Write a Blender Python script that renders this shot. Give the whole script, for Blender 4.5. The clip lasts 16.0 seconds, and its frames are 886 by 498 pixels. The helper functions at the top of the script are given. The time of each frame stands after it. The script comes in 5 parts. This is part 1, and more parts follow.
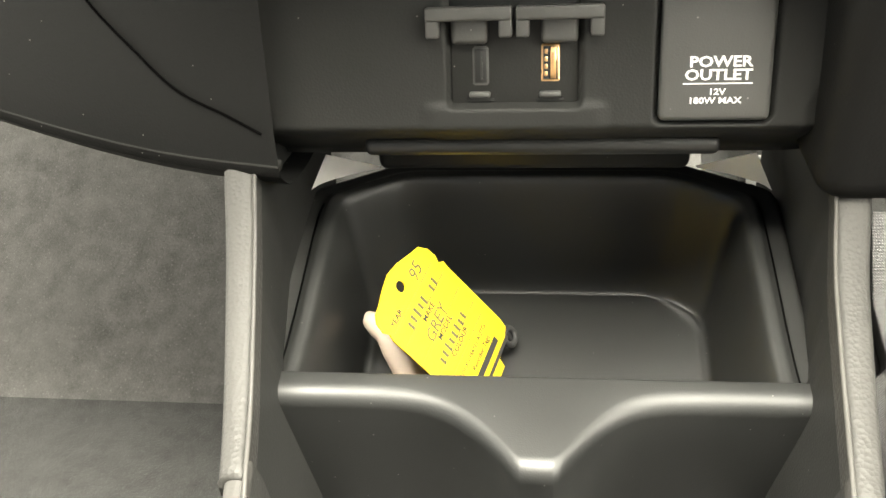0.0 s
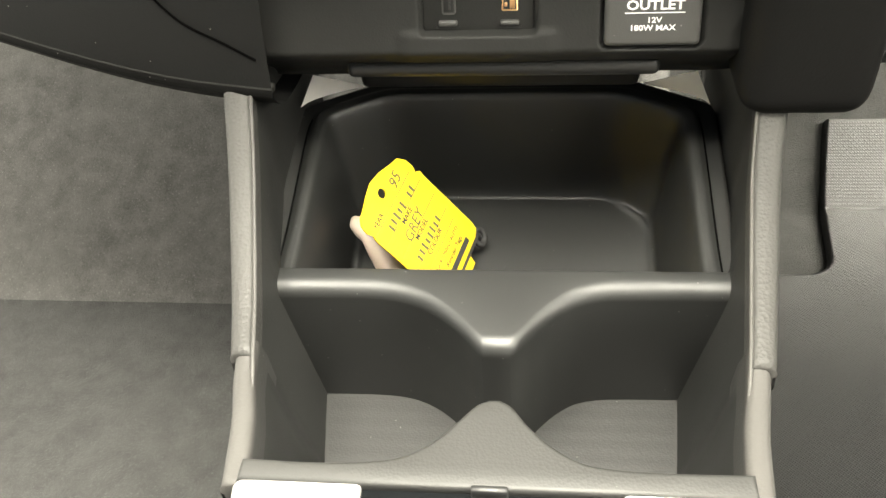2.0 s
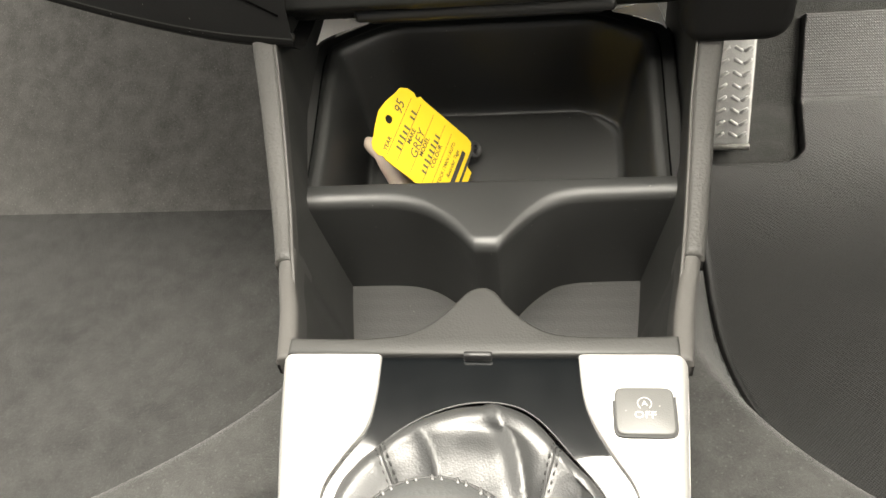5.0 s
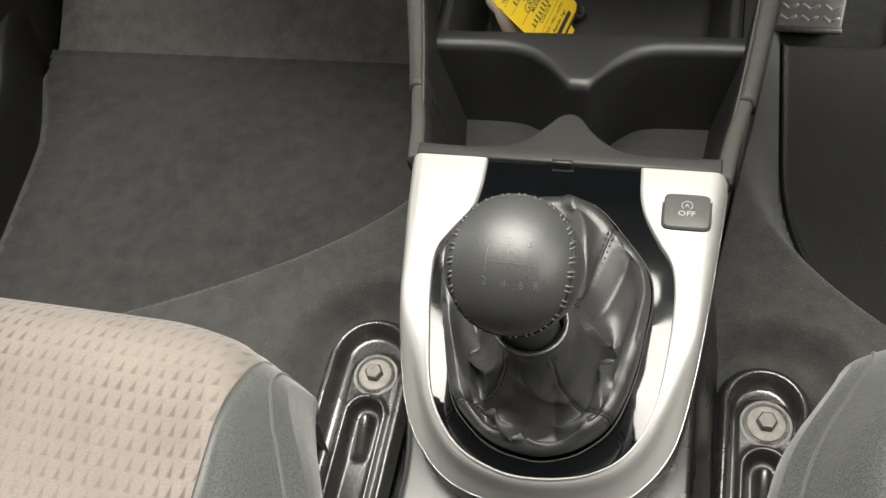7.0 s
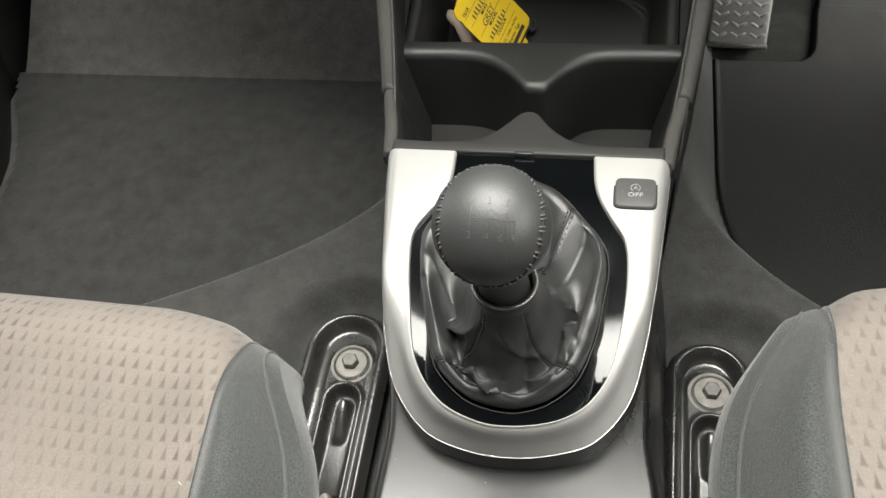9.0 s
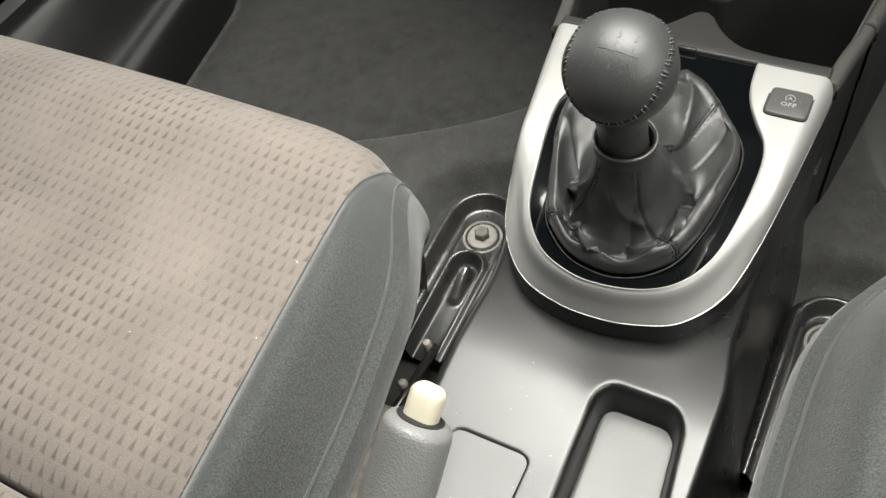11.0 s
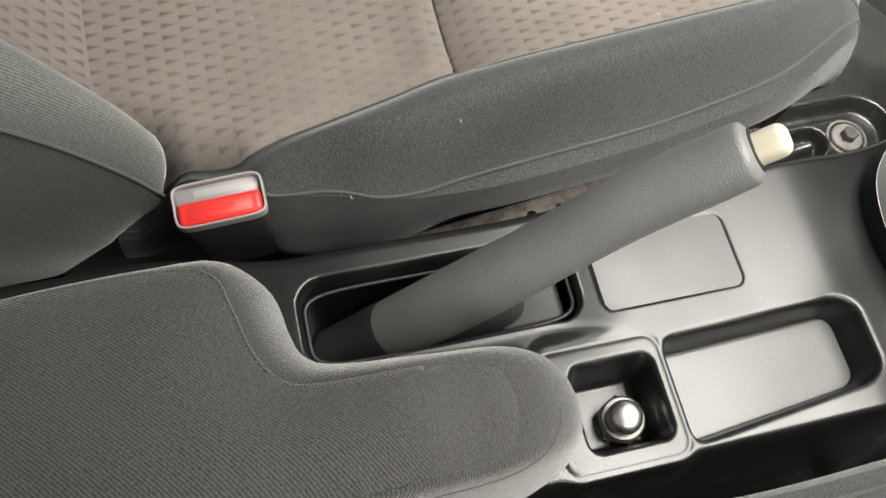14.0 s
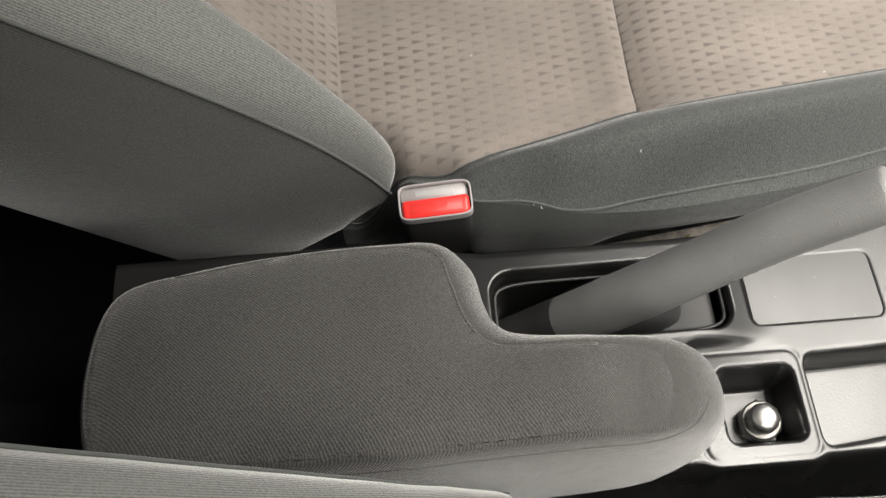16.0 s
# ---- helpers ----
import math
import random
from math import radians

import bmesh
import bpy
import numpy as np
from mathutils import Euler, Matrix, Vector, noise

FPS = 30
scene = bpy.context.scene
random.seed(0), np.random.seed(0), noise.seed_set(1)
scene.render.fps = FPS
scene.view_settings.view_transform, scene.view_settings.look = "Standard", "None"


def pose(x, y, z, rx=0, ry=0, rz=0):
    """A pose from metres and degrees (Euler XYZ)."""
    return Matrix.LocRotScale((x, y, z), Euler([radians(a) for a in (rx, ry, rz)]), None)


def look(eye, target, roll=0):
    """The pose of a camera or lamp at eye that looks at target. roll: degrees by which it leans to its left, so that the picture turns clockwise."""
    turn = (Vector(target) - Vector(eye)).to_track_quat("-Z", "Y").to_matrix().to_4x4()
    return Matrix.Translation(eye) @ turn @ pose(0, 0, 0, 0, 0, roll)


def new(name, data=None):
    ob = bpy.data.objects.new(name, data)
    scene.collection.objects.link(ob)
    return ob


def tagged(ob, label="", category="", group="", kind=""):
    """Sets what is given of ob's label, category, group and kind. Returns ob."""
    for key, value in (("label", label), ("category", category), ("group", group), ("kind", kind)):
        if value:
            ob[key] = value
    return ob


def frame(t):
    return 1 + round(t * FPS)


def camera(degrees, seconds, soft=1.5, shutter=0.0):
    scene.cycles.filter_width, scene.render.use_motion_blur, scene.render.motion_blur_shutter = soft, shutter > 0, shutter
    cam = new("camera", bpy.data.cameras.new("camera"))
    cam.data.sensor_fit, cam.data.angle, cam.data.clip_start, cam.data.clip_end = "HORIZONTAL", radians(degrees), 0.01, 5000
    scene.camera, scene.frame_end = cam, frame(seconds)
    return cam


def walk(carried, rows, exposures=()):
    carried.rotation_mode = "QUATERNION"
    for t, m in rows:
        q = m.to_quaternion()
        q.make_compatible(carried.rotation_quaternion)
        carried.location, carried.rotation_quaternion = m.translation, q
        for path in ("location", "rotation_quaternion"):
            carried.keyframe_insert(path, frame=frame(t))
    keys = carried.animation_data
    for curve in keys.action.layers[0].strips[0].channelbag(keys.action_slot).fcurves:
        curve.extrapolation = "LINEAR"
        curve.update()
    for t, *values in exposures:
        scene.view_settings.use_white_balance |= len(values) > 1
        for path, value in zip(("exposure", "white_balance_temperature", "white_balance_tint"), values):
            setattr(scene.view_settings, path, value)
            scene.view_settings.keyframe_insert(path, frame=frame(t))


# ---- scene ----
cam = camera(54.1, 16.0)
PATH = [
    (0, (0.002, -0.114, 0.513), (-0.243, 1.487, -0.661), -4.6),
    (0.5, (0.011, -0.123, 0.53), (-0.218, 1.451, -0.682), -5.1),
    (1, (0.015, -0.14, 0.54), (-0.212, 1.387, -0.731), -5.6),
    (1.5, (0.015, -0.151, 0.544), (-0.216, 1.337, -0.771), -5.5),
    (2, (0.015, -0.153, 0.544), (-0.206, 1.315, -0.797), -5.1),
    (2.5, (0.016, -0.152, 0.545), (-0.201, 1.303, -0.81), -5.0),
    (3, (0.017, -0.154, 0.545), (-0.196, 1.299, -0.813), -4.9),
    (5.5, (0.044, -0.225, 0.628), (-0.275, 1.001, -0.919), -12.7),
    (6, (0.054, -0.251, 0.641), (-0.352, 0.925, -0.924), -14.9),
    (6.5, (0.064, -0.276, 0.661), (-0.431, 0.811, -0.943), -16.0),
    (7, (0.058, -0.302, 0.675), (-0.432, 0.738, -0.961), -15.7),
    (7.5, (0.035, -0.334, 0.694), (-0.35, 0.768, -0.93), -12.9),
    (8, (0.038, -0.339, 0.705), (-0.296, 0.795, -0.909), -10.1),
    (10.3, (0.104, -0.391, 0.696), (-0.517, 0.649, -0.896), -16.4),
    (10.5, (0.111, -0.396, 0.695), (-0.565, 0.619, -0.891), -16.8),
    (11, (0.105, -0.413, 0.68), (-0.647, 0.521, -0.921), -14.5),
    (11.5, (0.109, -0.433, 0.685), (-0.678, 0.265, -1.016), -13.5),
    (12, (0.117, -0.464, 0.697), (-0.67, 0.175, -1.027), -4.3),
    (12.5, (0.119, -0.481, 0.683), (-0.645, 0.091, -1.074), 5.6),
    (13, (0.122, -0.491, 0.673), (-0.605, 0.03, -1.116), 12.0),
    (13.5, (0.121, -0.492, 0.668), (-0.61, -0.042, -1.138), 13.9),
    (14, (0.135, -0.5, 0.673), (-0.638, -0.166, -1.141), 11.1),
    (14.5, (0.149, -0.525, 0.693), (-0.678, -0.299, -1.114), 6.8),
    (15, (0.162, -0.533, 0.715), (-0.708, -0.424, -1.083), 0.7),
    (15.5, (0.175, -0.53, 0.737), (-0.718, -0.492, -1.052), -2.9),
    (16, (0.188, -0.537, 0.746), (-0.71, -0.511, -1.041), -3.0),
]
EXPOSURES = [(0.0, 2.50, 6900, 4), (3.0, 2.02, 6900, 5), (5.5, 1.28, 6720, 8), (6.0, 0.95, 6600, 8), (7.0, 0.26, 6550, 8), (8.0, 0.20, 6450, 7), (10.5, 0.18, 6350, 7), (11.5, 0.12, 6350, 7), (12.5, 0.0, 6400, 8), (14.5, 0.1, 6450, 9), (16.0, 0.2, 6500, 10)]
walk(cam, [(t, look(eye, target, roll)) for t, eye, target, roll in PATH], EXPOSURES)

# ---- light: daylight through the windscreen and the open doors ----
world = bpy.data.worlds.new("world")
world.use_nodes = True
scene.world = world
wn = world.node_tree.nodes
sky = wn.new("ShaderNodeTexSky")
sky.sky_type, sky.sun_disc, sky.sun_elevation, sky.sun_rotation = "NISHITA", False, radians(50), radians(200)
world.node_tree.links.new(sky.outputs[0], wn["Background"].inputs[0])
wn["Background"].inputs[1].default_value = 0.015


def window_light(name, eye, target, sx, sy, power, colour=(1, 0.955, 0.88), spread=180):
    data = bpy.data.lights.new(name, "AREA")
    data.shape, data.size, data.size_y, data.energy, data.color = "RECTANGLE", sx, sy, power, colour
    data.spread = radians(spread)
    ob = new(name, data)
    ob.matrix_world = look(eye, target)
    return ob


window_light("windscreen_light", (0.02, 0.05, 1.08), (0.01, -0.10, 0.20), 0.80, 0.52, 13.2, spread=120)
window_light("door_light_left", (-0.76, 0.35, 0.46), (-0.28, 0.45, 0.10), 0.8, 0.50, 3.0)
window_light("door_light_right", (0.68, 0.56, 0.34), (0.29, 0.50, 0.05), 0.22, 0.34, 1.0, spread=50)
window_light("driver_window_light", (0.74, -0.16, 0.82), (0.16, -0.24, 0.25), 0.9, 0.36, 4.6, spread=140)
window_light("rear_window_light", (0, -1.50, 0.97), (0, 0.3, 0.25), 1.1, 0.40, 0.6)


# ---- materials ----
def shader(name, base, rough=0.5, metal=0.0, coat=0.0, spec=0.5, sheen=0.0):
    """A new material with its node tree, its surface node and a coordinate node."""
    m = bpy.data.materials.new(name)
    m.use_nodes = True
    nt = m.node_tree
    b = nt.nodes["Principled BSDF"]
    b.inputs["Base Color"].default_value = (*base, 1)
    b.inputs["Roughness"].default_value = rough
    b.inputs["Metallic"].default_value = metal
    b.inputs["Coat Weight"].default_value = coat
    b.inputs["Specular IOR Level"].default_value = spec
    b.inputs["Sheen Weight"].default_value = sheen
    b.inputs["Sheen Roughness"].default_value = 0.4
    co = nt.nodes.new("ShaderNodeTexCoord")
    return m, nt, b, co.outputs["Object"]


def noise_node(nt, co, scale, detail=4.0, rough=0.55):
    n = nt.nodes.new("ShaderNodeTexNoise")
    n.inputs["Scale"].default_value, n.inputs["Detail"].default_value, n.inputs["Roughness"].default_value = scale, detail, rough
    nt.links.new(co, n.inputs["Vector"])
    return n.outputs["Fac"]


def ramp(nt, fac, a, b, lo, hi):
    r = nt.nodes.new("ShaderNodeMapRange")
    nt.links.new(fac, r.inputs[0])
    for k, v in enumerate((a, b, lo, hi)):
        r.inputs[k + 1].default_value = v
    return r.outputs[0]


def mixed(nt, fac, a, b):
    m = nt.nodes.new("ShaderNodeMix")
    m.data_type = "RGBA"
    nt.links.new(fac, m.inputs[0])
    for sock, v in ((m.inputs[6], a), (m.inputs[7], b)):
        if isinstance(v, tuple):
            sock.default_value = (*v, 1)
        else:
            nt.links.new(v, sock)
    return m.outputs[2]


def bump(nt, b, height, dist, strength=1.0, normal=None):
    n = nt.nodes.new("ShaderNodeBump")
    n.inputs["Distance"].default_value, n.inputs["Strength"].default_value = dist, strength
    nt.links.new(height, n.inputs["Height"])
    if normal:
        nt.links.new(normal, n.inputs["Normal"])
    nt.links.new(n.outputs[0], b.inputs["Normal"])
    return n.outputs[0]


def maths(nt, op, a, b=0.0, c=0.0):
    n = nt.nodes.new("ShaderNodeMath")
    n.operation = op
    for k, v in enumerate((a, b, c)):
        if isinstance(v, (int, float)):
            n.inputs[k].default_value = v
        else:
            nt.links.new(v, n.inputs[k])
    return n.outputs[0]


def plastic(name, base, rough, grain=900.0, depth=0.0002, vary=0.12, dust=0.25, spec=0.5):
    """Moulded plastic with a leather-like grain, soft blotches and dust specks."""
    m, nt, b, co = shader(name, base, rough, spec=spec)
    v = nt.nodes.new("ShaderNodeTexVoronoi")
    v.inputs["Scale"].default_value = grain
    nt.links.new(co, v.inputs["Vector"])
    big = noise_node(nt, co, 14, 5)
    lo, hi = tuple(c * (1 - vary) for c in base), tuple(c * (1 + vary) for c in base)
    col = mixed(nt, ramp(nt, big, 0.3, 0.7, 0, 1), lo, hi)
    speck = nt.nodes.new("ShaderNodeTexVoronoi")
    speck.inputs["Scale"].default_value = 130
    nt.links.new(co, speck.inputs["Vector"])
    dot = ramp(nt, speck.outputs["Distance"], 0.045, 0.03, 0, dust)
    col = mixed(nt, dot, col, (0.55, 0.53, 0.5))
    nt.links.new(col, b.inputs["Base Color"])
    nt.links.new(ramp(nt, big, 0.3, 0.7, rough - 0.05, rough + 0.07), b.inputs["Roughness"])
    bump(nt, b, v.outputs["Distance"], depth, 0.6)
    return m


def weave(name, base, pitch=0.0011, depth=0.0003, vary=0.3, sheen=0.25, ribs=0.45, rough=0.9, spec=0.2, laid=False):
    """Twill cloth: fine slanted ribs broken by threads, a soft nap and a little lint."""
    m, nt, b, co = shader(name, base, rough, spec=spec, sheen=sheen)
    mp = nt.nodes.new("ShaderNodeMapping")
    mp.inputs["Rotation"].default_value = (0.5, 0.6, 0.9)
    nt.links.new(co, mp.inputs["Vector"])
    rib = nt.nodes.new("ShaderNodeTexWave")
    rib.inputs["Scale"].default_value = 0.31 / pitch
    rib.inputs["Distortion"].default_value, rib.inputs["Detail"].default_value, rib.inputs["Detail Scale"].default_value = 1.6, 2.0, 2.5
    nt.links.new(mp.outputs[0], rib.inputs["Vector"])
    if laid:
        # ribs that follow the panel, one pitch apart
        uv = nt.nodes.new("ShaderNodeUVMap")
        nt.links.new(uv.outputs[0], mp.inputs["Vector"])
        mp.inputs["Rotation"].default_value = (0, 0, 0)
        rib.bands_direction = "X"
        rib.inputs["Distortion"].default_value = 0.8
    thread = noise_node(nt, co, 1.1 / pitch, 3, 0.6)
    big = noise_node(nt, co, 9, 4)
    h = maths(nt, "MULTIPLY_ADD", rib.outputs["Fac"], ribs, maths(nt, "MULTIPLY", thread, 1.2 - ribs))
    lo, hi = tuple(c * (1 - vary) for c in base), tuple(c * (1 + vary) for c in base)
    f = maths(nt, "MULTIPLY_ADD", big, 0.22, maths(nt, "MULTIPLY", h, 0.9))
    col = mixed(nt, ramp(nt, f, 0.42, 0.84, 0, 1), lo, hi)
    lint = nt.nodes.new("ShaderNodeTexVoronoi")
    lint.inputs["Scale"].default_value = 42
    nt.links.new(co, lint.inputs["Vector"])
    col = mixed(nt, ramp(nt, lint.outputs["Distance"], 0.016, 0.008, 0, 0.55), col, (0.5, 0.5, 0.48))
    nt.links.new(col, b.inputs["Base Color"])
    bump(nt, b, h, depth, 0.8)
    return m


def patterned(name, base, dark):
    """Beige seat cloth with staggered rows of small woven triangles."""
    m, nt, b, co = shader(name, base, 0.95, spec=0.15, sheen=0.3)
    uv = nt.nodes.new("ShaderNodeUVMap")
    sep = nt.nodes.new("ShaderNodeSeparateXYZ")
    nt.links.new(uv.outputs[0], sep.inputs[0])
    px, py = 0.0080, 0.0102
    row = maths(nt, "DIVIDE", sep.outputs[1], py)
    r0 = maths(nt, "FLOOR", row)
    v = maths(nt, "SUBTRACT", row, r0)
    shift = maths(nt, "MULTIPLY", maths(nt, "MODULO", r0, 2.0), 0.5)
    u = maths(nt, "FRACT", maths(nt, "ADD", maths(nt, "DIVIDE", sep.outputs[0], px), shift))
    du = maths(nt, "ABSOLUTE", maths(nt, "SUBTRACT", u, 0.5))
    # triangle: half-width shrinks with v
    half = maths(nt, "MULTIPLY", maths(nt, "SUBTRACT", 0.88, v), 0.32)
    tri = maths(nt, "SUBTRACT", half, du)
    inside = ramp(nt, tri, -0.07, 0.09, 0, 1)
    lower = ramp(nt, v, 0.06, 0.22, 0, 1)
    mask = maths(nt, "MULTIPLY", inside, lower)
    fade = ramp(nt, noise_node(nt, co, 16, 3), 0.35, 0.65, 0.25, 1.0)
    mask = maths(nt, "MULTIPLY", mask, fade)
    fine = noise_node(nt, co, 900, 4)
    big = noise_node(nt, co, 18, 4)
    col = mixed(nt, ramp(nt, big, 0.3, 0.7, 0, 1), tuple(c * 0.86 for c in base), tuple(c * 1.12 for c in base))
    col = mixed(nt, ramp(nt, fine, 0.35, 0.65, 0, 0.35), col, tuple(c * 0.6 for c in base))
    col = mixed(nt, maths(nt, "MULTIPLY", mask, 0.8), col, dark)
    nt.links.new(col, b.inputs["Base Color"])
    h = maths(nt, "MULTIPLY_ADD", mask, -0.5, maths(nt, "MULTIPLY", fine, 0.5))
    bump(nt, b, h, 0.0008, 0.9)
    return m


def carpet(name, base, scale=500.0, rough=0.95, sheen=0.2):
    m, nt, b, co = shader(name, base, rough, spec=0.1, sheen=sheen)
    fine = noise_node(nt, co, scale, 5, 0.7)
    mid = noise_node(nt, co, 60, 5)
    big = noise_node(nt, co, 9, 4)
    f = maths(nt, "MULTIPLY_ADD", mid, 0.6, maths(nt, "MULTIPLY", fine, 0.6))
    col = mixed(nt, ramp(nt, f, 0.35, 0.85, 0, 1), tuple(c * 0.55 for c in base), tuple(c * 1.5 for c in base))
    col = mixed(nt, ramp(nt, big, 0.35, 0.75, 0, 0.4), col, tuple(c * 1.5 for c in base))
    fleck = nt.nodes.new("ShaderNodeTexVoronoi")
    fleck.inputs["Scale"].default_value = 230
    nt.links.new(co, fleck.inputs["Vector"])
    col = mixed(nt, ramp(nt, fleck.outputs["Distance"], 0.20, 0.10, 0, 0.22), col, tuple(min(0.5, c * 3.0 + 0.02) for c in base))
    nt.links.new(col, b.inputs["Base Color"])
    bump(nt, b, f, 0.002, 0.9)
    return m


def dimpled(name, base, rough):
    """Rubber with a close grid of small raised dots, scuffed in patches."""
    m, nt, b, co = shader(name, base, rough, spec=0.35)
    mp = nt.nodes.new("ShaderNodeMapping")
    mp.inputs["Rotation"].default_value = (0, 0, 0.785)
    nt.links.new(co, mp.inputs["Vector"])
    v = nt.nodes.new("ShaderNodeTexVoronoi")
    v.voronoi_dimensions = "3D"
    v.inputs["Scale"].default_value, v.inputs["Randomness"].default_value = 620, 0.0
    nt.links.new(mp.outputs[0], v.inputs["Vector"])
    dot = ramp(nt, v.outputs["Distance"], 0.2, 0.5, 1, 0)
    scuff = noise_node(nt, co, 22, 6, 0.65)
    col = mixed(nt, dot, tuple(c * 0.6 for c in base), tuple(c * 1.3 for c in base))
    col = mixed(nt, ramp(nt, scuff, 0.5, 0.75, 0, 0.5), col, tuple(c * 1.9 for c in base))
    nt.links.new(col, b.inputs["Base Color"])
    nt.links.new(ramp(nt, scuff, 0.3, 0.7, rough - 0.08, rough + 0.12), b.inputs["Roughness"])
    bump(nt, b, dot, 0.0004, 0.8)
    return m


def plain(name, base, rough=0.4, metal=0.0, coat=0.0, vary=0.08, bumps=0.0, scale=60.0):
    m, nt, b, co = shader(name, base, rough, metal, coat)
    n = noise_node(nt, co, scale, 5)
    col = mixed(nt, ramp(nt, n, 0.3, 0.7, 0, 1), tuple(c * (1 - vary) for c in base), tuple(min(1, c * (1 + vary)) for c in base))
    nt.links.new(col, b.inputs["Base Color"])
    nt.links.new(ramp(nt, n, 0.3, 0.7, max(0.02, rough - 0.04), rough + 0.05), b.inputs["Roughness"])
    if bumps:
        bump(nt, b, noise_node(nt, co, 700, 3), bumps, 0.6)
    return m


BLACK = plastic("black_grained_plastic", (0.011, 0.011, 0.011), 0.45, 1100, 0.00008)
BIN = plastic("bin_plastic", (0.0140, 0.0143, 0.0139), 0.46, 1500, 0.00005, spec=0.55)
TUNNEL = plastic("console_plastic", (0.0075, 0.0075, 0.0073), 0.30, 1300, 0.00005, spec=0.6)
GREYRIM = plastic("grey_grained_plastic", (0.048, 0.046, 0.0435), 0.55, 700, 0.00012, 0.05, 0.1, spec=0.25)
FLAPGREY = plastic("flap_plastic", (0.055, 0.055, 0.053), 0.5, 1500, 0.0001)
SILVER = plain("satin_silver_paint", (0.31, 0.307, 0.298), 0.42, 0.35, vary=0.02)
GLOSS = plain("gloss_black", (0.0025, 0.003, 0.0034), 0.05, vary=0.1)
STEEL = plain("zinc_steel", (0.17, 0.165, 0.155), 0.42, 0.7, vary=0.3, bumps=0.0002, scale=200)
RUSTY = plain("worn_rail_steel", (0.46, 0.415, 0.375), 0.45, 0.2, vary=0.45, bumps=0.0003, scale=120)
BRACKET = plastic("black_bracket_plastic", (0.028, 0.0275, 0.0265), 0.26, 500, 0.00012, 0.4, 0.25, spec=1.0)
LEATHER = plastic("black_leather", (0.021, 0.0214, 0.0215), 0.47, 1100, 0.00014, 0.2, 0.04, spec=0.7)
STITCH = plain("black_stitching", (0.006, 0.006, 0.006), 0.7)
THREADBLACK = plain("dark_lacing", (0.055, 0.055, 0.055), 0.5)
KNOBSKIN = plastic("knob_leather", (0.030, 0.031, 0.031), 0.46, 900, 0.0001, 0.12, 0.03, spec=0.6)
WORNPRINT = plain("worn_print", (0.065, 0.065, 0.063), 0.5)
RUBBERGRIP = plastic("grip_plastic", (0.148, 0.150, 0.147), 0.42, 1100, 0.0003, 0.20, 0.05)
CREAM = plain("cream_plastic", (0.50, 0.465, 0.365), 0.42, vary=0.08)
RED = plain("red_plastic", (0.75, 0.03, 0.025), 0.35, vary=0.05)
REDDISH = plain("worn_red_plastic", (0.66, 0.035, 0.03), 0.5, vary=0.06)
BUCKLEGREY = plain("grey_clear_plastic", (0.27, 0.255, 0.255), 0.4, vary=0.05)
YELLOW = plain("yellow_tag_plastic", (0.60, 0.42, 0.010), 0.58, vary=0.04)
INK = plain("black_ink", (0.02, 0.02, 0.02), 0.7)
PENCIL = plain("pen_ink", (0.08, 0.07, 0.035), 0.7)
GREYINK = plain("grey_print", (0.30, 0.30, 0.295), 0.6)
RAILGRAIN = plastic("coarse_grained_rail", (0.036, 0.035, 0.033), 0.55, 620, 0.00035, 0.10, 0.05, spec=0.25)
WHITEINK = plain("white_print", (0.75, 0.75, 0.73), 0.6)
BEIGEKEY = plain("beige_key_plastic", (0.40, 0.33, 0.27), 0.5)
GOLD = plain("gold_contact", (0.85, 0.52, 0.25), 0.3, 0.9)
DARK = plain("dark_void", (0.008, 0.008, 0.008), 0.7)
CLOTH = weave("dark_grey_cloth", (0.032, 0.0311, 0.0296), 0.0010, 0.0006, 0.8, 0.6, 0.30, 0.75, 0.35)
SIDECLOTH = weave("grey_green_bolster_cloth", (0.040, 0.0428, 0.0418), 0.0010, 0.0005, 0.6, 0.35, 0.0, 0.78, 0.35)
# one backrest cloth twice: lit tone for the bolster, shaded tone for the side
LITBACKCLOTH = weave("lit_back_cloth", (0.100, 0.103, 0.098), 0.0014, 0.0004, 0.45, 0.8, 0.35, 0.8, 0.3, laid=True)
SHADEDBACKCLOTH = weave("shaded_back_cloth", (0.028, 0.0288, 0.0273), 0.0014, 0.0004, 0.45, 0.8, 0.35, 0.8, 0.3, laid=True)
PIPING = weave("piping_cloth", (0.068, 0.072, 0.069), 0.0006, 0.0002, 0.3)
SEATCLOTH = patterned("beige_triangle_cloth", (0.196, 0.172, 0.154), (0.082, 0.071, 0.062))
CARPET = carpet("charcoal_carpet", (0.088, 0.086, 0.082))
DARKCARPET = carpet("dark_mat_carpet", (0.046, 0.046, 0.0445), 600)
DIMMEDCARPET = carpet("dimmed_driver_carpet", (0.022, 0.022, 0.021), 700, sheen=0.05)
HUMP = carpet("tunnel_carpet", (0.052, 0.052, 0.050), 700)
MAT = dimpled("rubber_mat", (0.014, 0.014, 0.0137), 0.42)
PALEMAT = plastic("pale_foot_pad", (0.38, 0.376, 0.365), 0.4, 900, 0.0002, 0.15, 0.1)
TRAYMAT = plastic("tray_mat", (0.062, 0.062, 0.0605), 0.42, 900, 0.0001, 0.06, 0.1, spec=0.8)
CUPMAT = plastic("cup_mat", (0.011, 0.0109, 0.0103), 0.55, 900, 0.0001, 0.2, 0.3)
NICKEL = plain("polished_nickel", (0.72, 0.71, 0.69), 0.34, 1.0, vary=0.03)
PALEPLASTIC = plain("pale_grey_plastic", (0.80, 0.78, 0.75), 0.45, vary=0.06)
